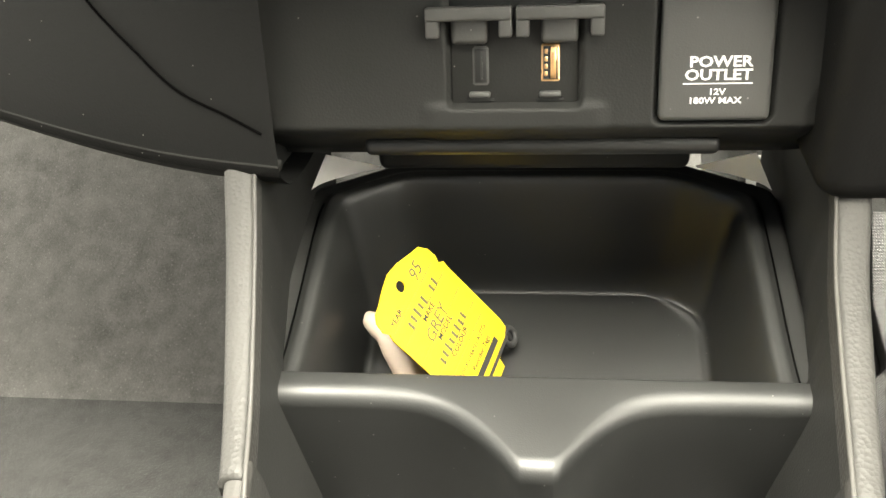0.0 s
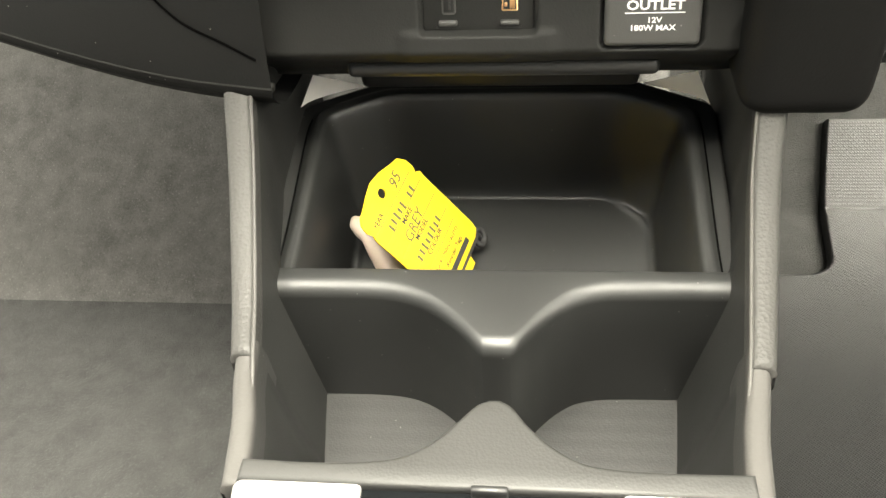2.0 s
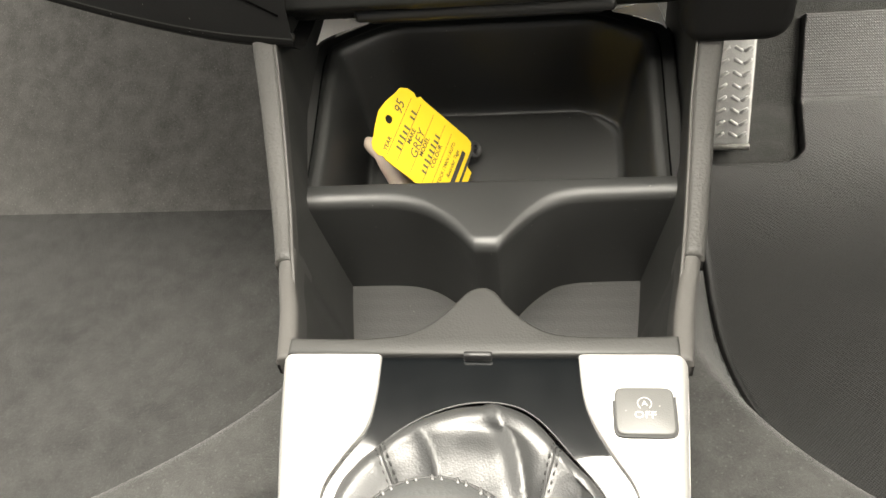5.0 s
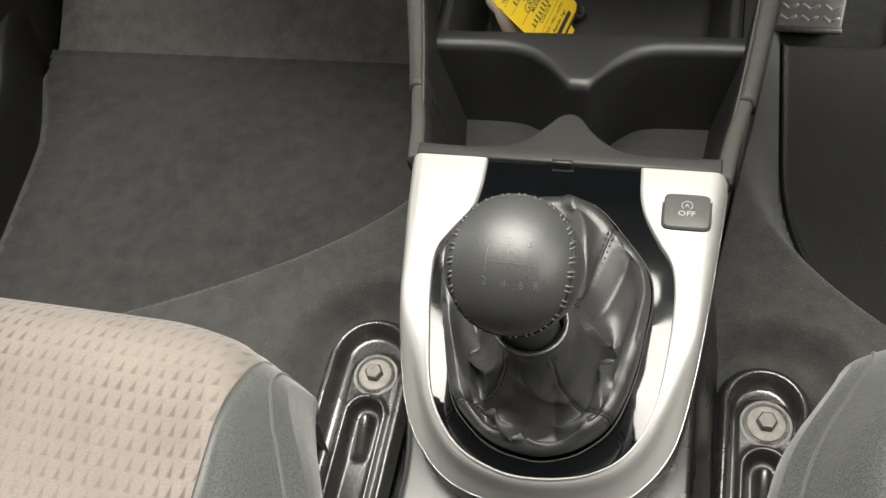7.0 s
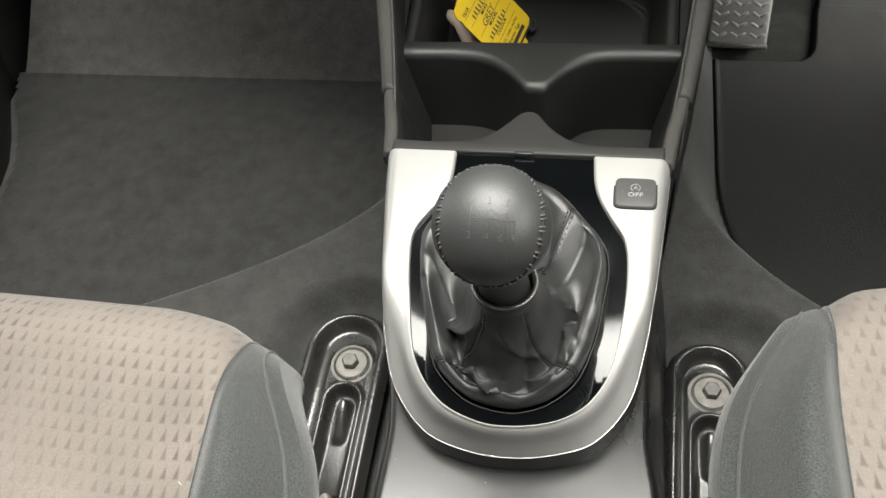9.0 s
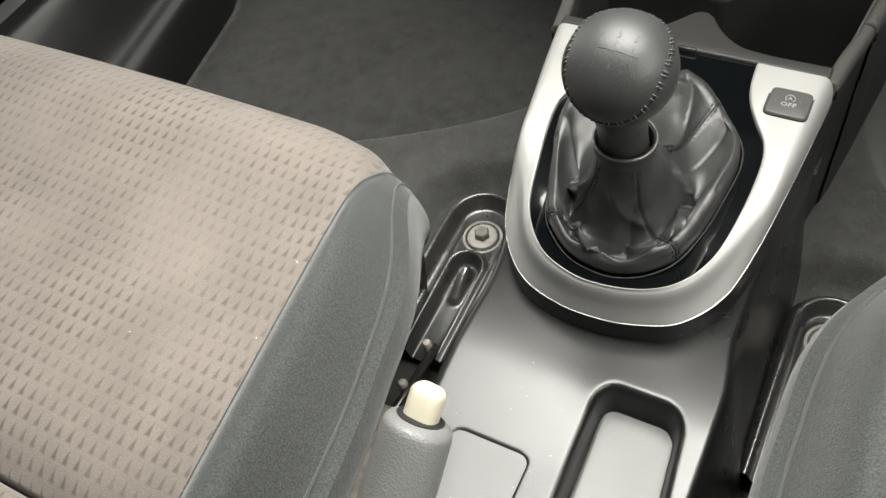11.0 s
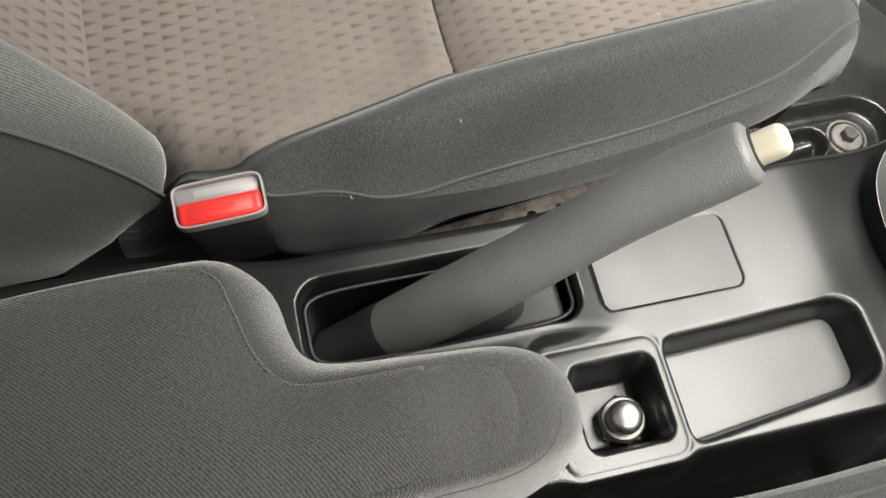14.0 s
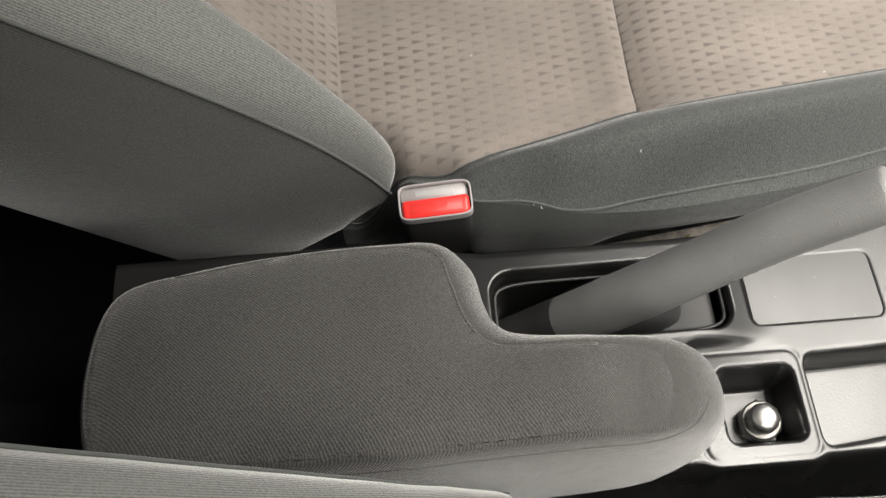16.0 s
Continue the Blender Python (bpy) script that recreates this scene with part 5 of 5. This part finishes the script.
        across = np.concatenate([np.zeros((len(P), 1)), np.cumsum(np.linalg.norm(np.diff(P, axis=1), axis=2), 1)], 1)
        return np.stack([across[:, -1:] - across if len(P[0]) == 7 else across, np.broadcast_to(T[:, None], across.shape)], -1)

    side, front, centre, cuv, piped = [], [], [], [], []
    for t in T:
        e = np.sqrt(max(0, 1 - (1 - min(1, t / 0.055)) ** 2))
        bul = 0.026 * e
        u = -0.030 * (1 - e)
        xp = curve(t, ((0, -0.098), (0.024, -0.104), (0.061, -0.108), (0.106, -0.1075), (0.147, -0.105), (0.2, -0.101), (0.246, -0.097), (0.40, -0.086), (0.63, -0.075)))
        xc = curve(t, ((0, -0.110), (0.03, -0.113), (0.06, -0.120), (0.107, -0.131), (0.137, -0.1355), (0.172, -0.139), (0.3, -0.146), (0.45, -0.149), (0.63, -0.150)))
        side.append([back(-0.100 + u, -0.165, t + 0.02), back(-0.090 + u, -0.150, t + 0.012), back(-0.082 + u * 0.6, -0.09, t - 0.004), back(-0.083 + u * 0.4, -0.045, t - 0.002), back(xp * 0.6 - 0.036, -0.018, t), back(xp + 0.0035, -0.006, t), back(xp, 0.0, t)])
        sec = spline([(xp, 0.0), (xp * 0.85 + xc * 0.15, 0.010 * e), (xp * 0.5 + xc * 0.5, 0.020 * e), (xc, bul), (xc - 0.007, 0.0250 * e), (xc - 0.014, 0.019 * e), (xc - 0.022, 0.008 * e), (xc - 0.030, -0.004)], 30)
        front.append([back(x, n, t) for x, n in sec])
        piped.append(back(xp + 0.0003, 0.0008, t))
        xs = np.concatenate([np.linspace(xc - 0.030, -0.22, 20), np.linspace(-0.23, -0.60, 30)])
        row = [back(x, -0.004 - 0.008 * float(ss(xc - 0.030, xc - 0.055, x)), t) for x in xs]
        centre.append(row)
        cuv.append([(x, t) for x in xs])
    # light and shade of the two faces sit in their cloth colours
    sheet("back_side", np.array(side), SHADEDBACKCLOTH, st, "cloth side of the backrest, darkened as its shaded face", uvs=run(side))
    sheet("back_bolster", np.array(front), LITBACKCLOTH, st, "cloth backrest bolster, lightened as its lit face", uvs=run(front))
    sheet("back_centre", np.array(centre), SEATCLOTH, st, "beige cloth backrest panel", uvs=np.array(cuv))
    tube("back_piping", piped, 0.0010, PIPING, st, "stitched backrest piping", sides=6)
    # underside of the cushion
    block("seat_pan", -0.58, -0.145, -0.56, -0.15, 0.14, 0.20, BRACKET, st, "", 0.01, 2)
    if mirror:
        for o in st.children:
            me = o.data
            me.transform(Matrix.Diagonal((-1, 1, 1, 1)))
            me.flip_normals()
            me.transform(m)
            for v in me.vertices:
                if o.name.startswith("back"):
                    t = (v.co.y - 0.055 - B0[0]) * up[0] + (v.co.z - B0[1]) * up[1]
                    v.co.x += float(np.interp(t, [0, 0.024, 0.061, 0.106, 0.147, 0.2, 0.246, 0.4], [-0.023, -0.028, -0.031, -0.029, -0.025, -0.019, -0.0134, 0.003]))
                    if o.name.startswith("back_side"):
                        v.co.x = max(v.co.x, 0.0985 + 0.035 * t)
                else:
                    v.co.x += 0.024 * float(ss(-0.12, -0.33, v.co.y))
        st.location = (0.345, -0.29, 0.10)
        for o in st.children:
            o.matrix_parent_inverse = Matrix.Translation(-Vector(st.location))
    return st


seat("car_seat", "passenger seat in beige patterned cloth with grey bolsters", None, False)
seat("car_seat", "driver's seat in beige patterned cloth with grey bolsters", Matrix.Translation((0.022, 0.055, 0.0)), True)

# seat belt buckle beside the passenger's cushion
buckle = thing("belt_buckle", (-0.083, -0.531, 0.20), "seat belt buckle with a red release button", "belt buckle")
BK = Matrix.Translation((-0.0830, -0.5325, 0.2760)) @ Euler((radians(3), radians(10), radians(2))).to_matrix().to_4x4()


def face_ring(sx, sy, p=0.30, n=72, dx=0.0):
    """A rounded rectangle on the buckle's end."""
    w = np.linspace(0, 2 * np.pi, n, endpoint=False)
    return [(dx + sx * np.sign(np.cos(a)) * abs(np.cos(a)) ** p, sy * np.sign(np.sin(a)) * abs(np.sin(a)) ** p) for a in w]


prism("housing", face_ring(0.0112, 0.0218), -0.085, -0.006, BUCKLEBLACK, buckle, "black plastic housing", 0.001, 2, BK)
out, inn = face_ring(0.0119, 0.0232), face_ring(0.0107, 0.0219)
sheet("rim", np.array([[tuple(BK @ Vector((x, y, z))) for (x, y), z in ((o, -0.0075), (o, -0.0005), ((o[0] * 0.985, o[1] * 0.99), 0.0004), ((i[0] * 1.02, i[1] * 1.01), 0.0004), (i, -0.0006), (i, -0.0085))] for o, i in zip(out + out[:1], inn + inn[:1])]), BUCKLEGREY, buckle, "pale clear grey plastic rim")
block("slot_plate", -0.0107, -0.0012, -0.0219, 0.0219, -0.014, -0.0028, BUCKLEGREY, buckle, "grey clear latch window", 0.001, 1, BK)
block("slot", -0.0090, -0.0035, -0.0130, 0.0130, -0.008, -0.0025, GREYINK, buckle, "grey latch tongue slot", 0.0012, 2, BK)
rb = block("button", -0.0016, 0.0106, -0.0212, 0.0212, -0.012, 0.0012, RED, buckle, "red release button", 0.0028, 4, BK)
block("button_dish", 0.0006, 0.0086, -0.0165, 0.0165, 0.0008, 0.0014, REDDISH, rb, "", 0.0002, 1, BK)
lettering("writing", "PRESS", 0.0046, BK @ Matrix.Translation((0.0046, 0, 0.0015)) @ Matrix.Rotation(radians(90), 4, "Z"), RED, rb, "embossed word PRESS", wide=1.3)

# seat mountings: bracket, bolt, rail
def mounting(x, y, wide=0.0):
    m = thing("seat_mounting", (x, y, 0.10), "glossy black seat mounting cover with a zinc bolt", "seat mounting", "seat mountings")
    z = 0.1010

    def cover(px, py):
        d = rbox(px, py, -0.030 - wide, 0.0275, -0.40, 0.040 + 0.6 * wide, 0.0285 + 0.5 * wide)
        strap = rbox(px, py, -0.0200, 0.0190, -0.40, 0.0200, 0.0190)
        trough = rbox(px, py, -0.0120, 0.0120, -0.40, -0.0200, 0.0120)
        tongue = rbox(px, py, -0.0055, 0.0060, -0.0620, -0.0270, 0.0055)
        h = 0.013 * np.exp(-(np.abs(d + 0.0040) / 0.0048) ** 2.4) + 0.003 * ss(-0.004, 0.002, d)
        h = h + 0.0075 * ss(0.002, -0.004, strap)
        h = h - 0.0110 * ss(0.0015, -0.004, trough) + 0.0030 * np.exp(-((trough - 0.0025) / 0.002) ** 2)
        h = h + 0.0125 * ss(0.002, -0.004, tongue) * ss(-0.075, -0.030, py)
        return z + h - 0.10 * np.maximum(0, -0.02 - py) * 0.5

    heights("cover", x - 0.034 - wide, x + 0.0315, y - 0.115, y + 0.044 + 0.6 * wide, 0.0012, lambda X, Y: cover(X - x, Y - y), BRACKET, m, "glossy black moulded cover", keep=lambda X, Y: rbox(X - x, Y - y, -0.030 - wide, 0.0275, -0.40, 0.040 + 0.6 * wide, 0.0285 + 0.5 * wide) < 0.003)
    lathe("boss", [(0.0172, 0.0), (0.0172, 0.0060), (0.0164, 0.0080), (0.0150, 0.0084), (0.0142, 0.0072), (0.0128, 0.0070)], (x, y, z), DUSTY, m, "dusty pale raised boss", 32)
    lathe("washer", [(0.0120, 0.0), (0.0125, 0.0010), (0.0120, 0.0022), (0.0085, 0.0030)], (x, y, z + 0.0068), DUSTY, m, "dusty zinc washer", 32)
    lathe("bolt_head", [(0.0062, 0.0), (0.0066, 0.0008), (0.0066, 0.0052), (0.0056, 0.0062)], (x, y, z + 0.0095), STEEL, m, "zinc bolt head", 6, None, 20)
    return m


mounting(-0.138, -0.057, 0.008)
mounting(0.134, -0.055)

rail_l = thing("seat_rail", (-0.105, -0.35, 0.10), "worn steel seat rail with punched holes and rivets", "seat rail")
RM = Matrix.Translation((-0.0930, -0.3440, 0.1690)) @ Euler((0, 0, radians(7))).to_matrix().to_4x4()
block("rail", -0.011, 0.011, -0.115, 0.105, -0.018, 0.0, RUSTY, rail_l, "", 0.002, 2, RM)
for k, yy in enumerate((-0.032, 0.0, 0.020, 0.066, 0.090, -0.07)):
    lathe("hole", [(0.0028 + 0.0008 * (k == 1), 0.0002), (0.0026 + 0.0008 * (k == 1), 0.0005)], (0, 0, 0), DARK, rail_l, "", 16, RM @ Matrix.Translation((0.001, yy, 0)))
for yy in (-0.019, 0.040):
    lathe("rivet", [(0.0042, 0.0), (0.0040, 0.0014), (0.0028, 0.0024), (0.0008, 0.0028)], (0, 0, 0), STEEL, rail_l, "", 20, RM @ Matrix.Translation((0.003, yy, 0)))

tube("adjuster_rod", [(-0.128, -0.30, 0.118), (-0.127, -0.22, 0.116), (-0.124, -0.165, 0.114)], 0.0035, BRACKET, rail_l, "black adjuster rod", sides=10)
for yy, zz in ((-0.168, 0.117), (-0.205, 0.119)):
    lathe("pin", [(0.0034, -0.010), (0.0036, 0.002), (0.0026, 0.0038), (0.0008, 0.0042)], (-0.1305, yy, zz), RUSTY, rail_l, "worn steel pin", 14)

# ---- things in the bin ----
tag = thing("key_tag", (-0.045, 0.165, 0.235), "yellow plastic key tag with handwriting, leaning in the bin", "key tag")
ex, ey, ez = Vector((0.2716, 0.9428, 0.1933)), Vector((-0.6052, 0.0111, 0.7960)), Vector((0.7483, -0.3332, 0.5736))
TM = Matrix((ex, ey, ez)).transposed().to_4x4()
TM.translation = (-0.060, 0.166, 0.288)


def tag_plate():
    """A house-shaped card with a round hole, small nicks and a cut corner."""
    edge = [(-20, -66), (8, -66), (9, -62), (20, -60), (25, -58), (26, -54), (26, -30), (26, -16), (26.5, -13), (24, -11), (25.5, -8), (25, -3), (22, 1.5), (17, 3), (8, 6.5), (0, 8), (-8, 6.5), (-15, 4.5), (-19, 4), (-22, 1.5), (-23, -3), (-21.5, -6), (-22.5, -9), (-22.5, -30), (-22.5, -62)]
    out = [bm_pt for bm_pt in edge]
    n = 28
    hole = [(2.6 * math.cos(2 * math.pi * k / n), 2.6 * math.sin(2 * math.pi * k / n)) for k in range(n)]
    bm = bmesh.new()
    ov = [bm.verts.new((x / 1000, y / 1000, 0)) for x, y in out]
    hv = [bm.verts.new((x / 1000, y / 1000, 0)) for x, y in hole]
    es = [bm.edges.new((ov[k], ov[(k + 1) % len(ov)])) for k in range(len(ov))] + [bm.edges.new((hv[k], hv[(k + 1) % n])) for k in range(n)]
    bmesh.ops.triangle_fill(bm, edges=es, use_beauty=True, use_dissolve=False)
    r = bmesh.ops.extrude_face_region(bm, geom=bm.faces[:])
    for v in [g for g in r["geom"] if isinstance(g, bmesh.types.BMVert)]:
        v.co.z -= 0.0008
    bmesh.ops.recalc_face_normals(bm, faces=bm.faces[:])
    bm.transform(TM)
    return part("plate", bm, YELLOW, tag, "", False)


plate = tag_plate()


def on_tag(x, y, turn=0):
    return TM @ Matrix.Translation((x / 1000, y / 1000, 0.0002)) @ Matrix.Rotation(radians(turn), 4, "Z")


def bar(x0, x1, y0, y1, material, z=0.0003, name="bar"):
    bm = bmesh.new()
    n = 10
    top = []
    for y in (y0, y1):
        top.append([bm.verts.new((x / 1000, y / 1000, z)) for x in np.linspace(x0, x1, n)])
    for k in range(n - 1):
        bm.faces.new((top[0][k], top[0][k + 1], top[1][k + 1], top[1][k]))
    bm.transform(TM)
    return part(name, bm, material, plate, "", False)


for word, y in (("YEAR", -5.2), ("MAKE", -17.6), ("MODEL", -28.3), ("COLOUR", -38.3)):
    lettering("writing", word, 0.0040, on_tag(-13.5 if word == "YEAR" else 0.5, y), INK, plate, "black printed word " + word, bold=0.00003)
    if word == "YEAR":
        bar(-20, 21, y - 2.6, y - 2.25, INK, name="rule")
    else:
        bar(-20, 22, y + 2.3, y + 2.65, INK, name="rule")
bar(-20, 20, -42.5, -42.15, INK, name="rule")
lettering("handwriting", "95", 0.0085, on_tag(11, -3.0, 8), PENCIL, plate, "handwritten number 95", shear=0.2)
lettering("handwriting", "GREY", 0.0078, on_tag(-1, -23.5, 4), PENCIL, plate, "handwritten word GREY", shear=0.15)
# struck-out handwriting lines
for x0, x1, y in ((-12, 6, -12.5), (10, 19, -13.0), (-14, 17, -34.0)):
    for k in range(int((x1 - x0) / 3.6)):
        bar(x0 + 3.6 * k, x0 + 3.6 * k + 1.5, y - 2.4 + 0.4 * (k % 2), y + 1.6 + 0.5 * ((k * 7) % 3), PENCIL, name="scribble")
lettering("writing", "/ STOCK / MAN / AUTO", 0.0032, on_tag(0, -46.5), INK, plate, "small printed line")
lettering("writing", "Reorder Tags", 0.0036, on_tag(4, -51.0), INK, plate, "small printed line", shear=0.2)
bar(-8, 16, -57.0, -53.8, INK)
bar(-8, 22, -61.5, -59.6, INK)

# key under the tag
key = thing("key_fob", (-0.07, 0.17, 0.24), "worn beige plastic key fob under the yellow tag", "key fob")
pts = spline([(-0.0810, 0.1850, 0.2560), (-0.0740, 0.1750, 0.2540), (-0.0650, 0.1640, 0.2500), (-0.0540, 0.1510, 0.2450), (-0.0420, 0.1440, 0.2420)], 30)
tube("body", pts, np.interp(np.linspace(0, 1, 30), [0, 0.08, 0.2, 0.3, 0.45, 0.6, 0.8, 1], [0.002, 0.0046, 0.0044, 0.0032, 0.0050, 0.0060, 0.0060, 0.003]), BEIGEKEY, key, "beige plastic body", sides=16)
tube("cable_tie", [tuple(TM @ Vector((0.0240 + 0.004 * math.cos(a), -0.0635 + 0.004 * math.sin(a), -0.002))) for a in np.linspace(0, 2 * math.pi, 24, endpoint=False)], 0.0016, INK, key, "thin black tie", closed=True)

# ---- driver's footwell: mat and foot rest ----
def mat_in(x, y):
    a = np.minimum(x - arc_right(y) - 0.004, 0.55 - x)
    cut = rbox(x, y, 0.05, 0.2520 + 0.12 * (y - 0.378), 0.3780, 0.72, 0.022)
    return np.minimum(-smax(-a, y - 0.5340, 0.03), smin(cut, 0.02 + 0.5340 - y, 0.03))


mat = heights("floor_mat", 0.14, 0.58, -0.05, 0.68, 0.0016, lambda x, y: floor_z(x, y) - 0.006 + 0.015 * ss(-0.0045, 0.002, mat_in(x, y)) + 0.0004 * np.sin(x * 1400) * np.sin(y * 1400), MAT, keep=lambda x, y: mat_in(x, y) > -0.0065)
tagged(mat, "grey dimpled rubber mat in the driver's footwell", "floor mat")
rest = thing("foot_rest", (0.175, 0.40, 0.03), "pale grey foot rest pad with chevron ribs", "foot rest")
FR = Matrix.Translation((0.1740, 0.3900, 0.0470)) @ Euler((radians(58), 0, radians(-3))).to_matrix().to_4x4()
block("pad", -0.030, 0.030, 0.0, 0.150, -0.006, 0.002, PALEMAT, rest, "pale grey rubber pad", 0.003, 2, FR)
for r in range(13):
    for cx in (-0.0195, 0.0, 0.0195):
        for s in (-1, 1):
            M = FR @ Matrix.Translation((cx + s * 0.0042, 0.010 + 0.0108 * r, 0.0022)) @ Matrix.Rotation(radians(s * 32), 4, "Z")
            block("rib", -0.0040, 0.0040, -0.0015, 0.0015, -0.001, 0.0014, PALEMAT, rest, "", 0.0004, 1, M)
block("lip", -0.031, 0.031, -0.004, 0.002, -0.004, 0.004, STEEL, rest, "pale worn lower lip", 0.0015, 2, FR)
block("base", -0.032, 0.032, 0.0, 0.150, -0.03, -0.0062, BLACK, rest, "", 0.002, 1, FR)
clutch = thing("pedal", (0.31, 0.56, 0.14), "black rubber-faced pedal on a steel arm", "pedal")
CP = Matrix.Translation((0.322, 0.565, 0.155)) @ Euler((radians(60), 0, 0)).to_matrix().to_4x4()
block("pad", -0.026, 0.026, -0.030, 0.030, -0.008, 0.004, MAT, clutch, "ribbed black rubber pad", 0.005, 3, CP)
for k in range(6):
    block("rib", -0.020, 0.020, -0.0235 + 0.009 * k, -0.0195 + 0.009 * k, 0.003, 0.0055, MAT, clutch, "", 0.0008, 1, CP)
tube("arm", [(0.322, 0.573, 0.160), (0.322, 0.60, 0.22), (0.322, 0.62, 0.34), (0.322, 0.60, 0.45)], 0.008, BRACKET, clutch)

# ---- lint on the cushion and crumbs on the seat rail ----
rng = random.Random(7)
verts, faces = [], []
spots = [(-0.146, -0.276), (-0.134, -0.371), (-0.131, -0.362), (-0.0760, -0.466), (-0.0790, -0.471), (-0.094, -0.405), (-0.152, -0.225), (-0.22, -0.30), (-0.27, -0.46), (-0.19, -0.50)]
for x, y in spots:
    a, r = rng.uniform(0, 6.28), rng.uniform(0.0010, 0.0024)
    path = []
    for k in range(6):
        u = k / 5 - 0.5
        px, py = x + r * u * math.cos(a) - 0.6 * r * u * u * math.sin(a), y + r * u * math.sin(a) + 0.6 * r * u * u * math.cos(a)
        path.append((px, py, float(cushion_z(np.array(px), np.array(py))) + 0.0007))
    for k, p in enumerate(path):
        for q in range(3):
            w = 2 * math.pi * q / 3
            verts.append((p[0] + 0.00022 * math.cos(w) * -math.sin(a), p[1] + 0.00022 * math.cos(w) * math.cos(a), p[2] + 0.00022 * math.sin(w)))
    b0 = len(verts) - 18
    faces += [(b0 + k * 3 + q, b0 + k * 3 + (q + 1) % 3, b0 + k * 3 + 3 + (q + 1) % 3, b0 + k * 3 + 3 + q) for k in range(5) for q in range(3)]
lint = obj("lint", verts, faces, LINT)
tagged(lint, "pale lint fibres scattered on the seat cloth", "lint", kind="stuff")
bm = bmesh.new()
for k in range(26):
    p = RM @ Vector((rng.uniform(-0.009, 0.009), rng.uniform(-0.060, -0.018) if k < 18 else rng.uniform(-0.02, 0.05), 0.0006))
    bmesh.ops.create_icosphere(bm, subdivisions=1, radius=rng.uniform(0.0008, 0.0022), matrix=Matrix.Translation(p) @ Euler((rng.uniform(0, 3), rng.uniform(0, 3), 0)).to_matrix().to_4x4() @ Matrix.Diagonal((1, rng.uniform(0.5, 1.3), rng.uniform(0.4, 0.8), 1)))
crumbs = part("crumbs", bm, CRUMB, None, "", False)
tagged(crumbs, "dry yellow crumbs lying on the seat rail", "crumbs", kind="stuff")
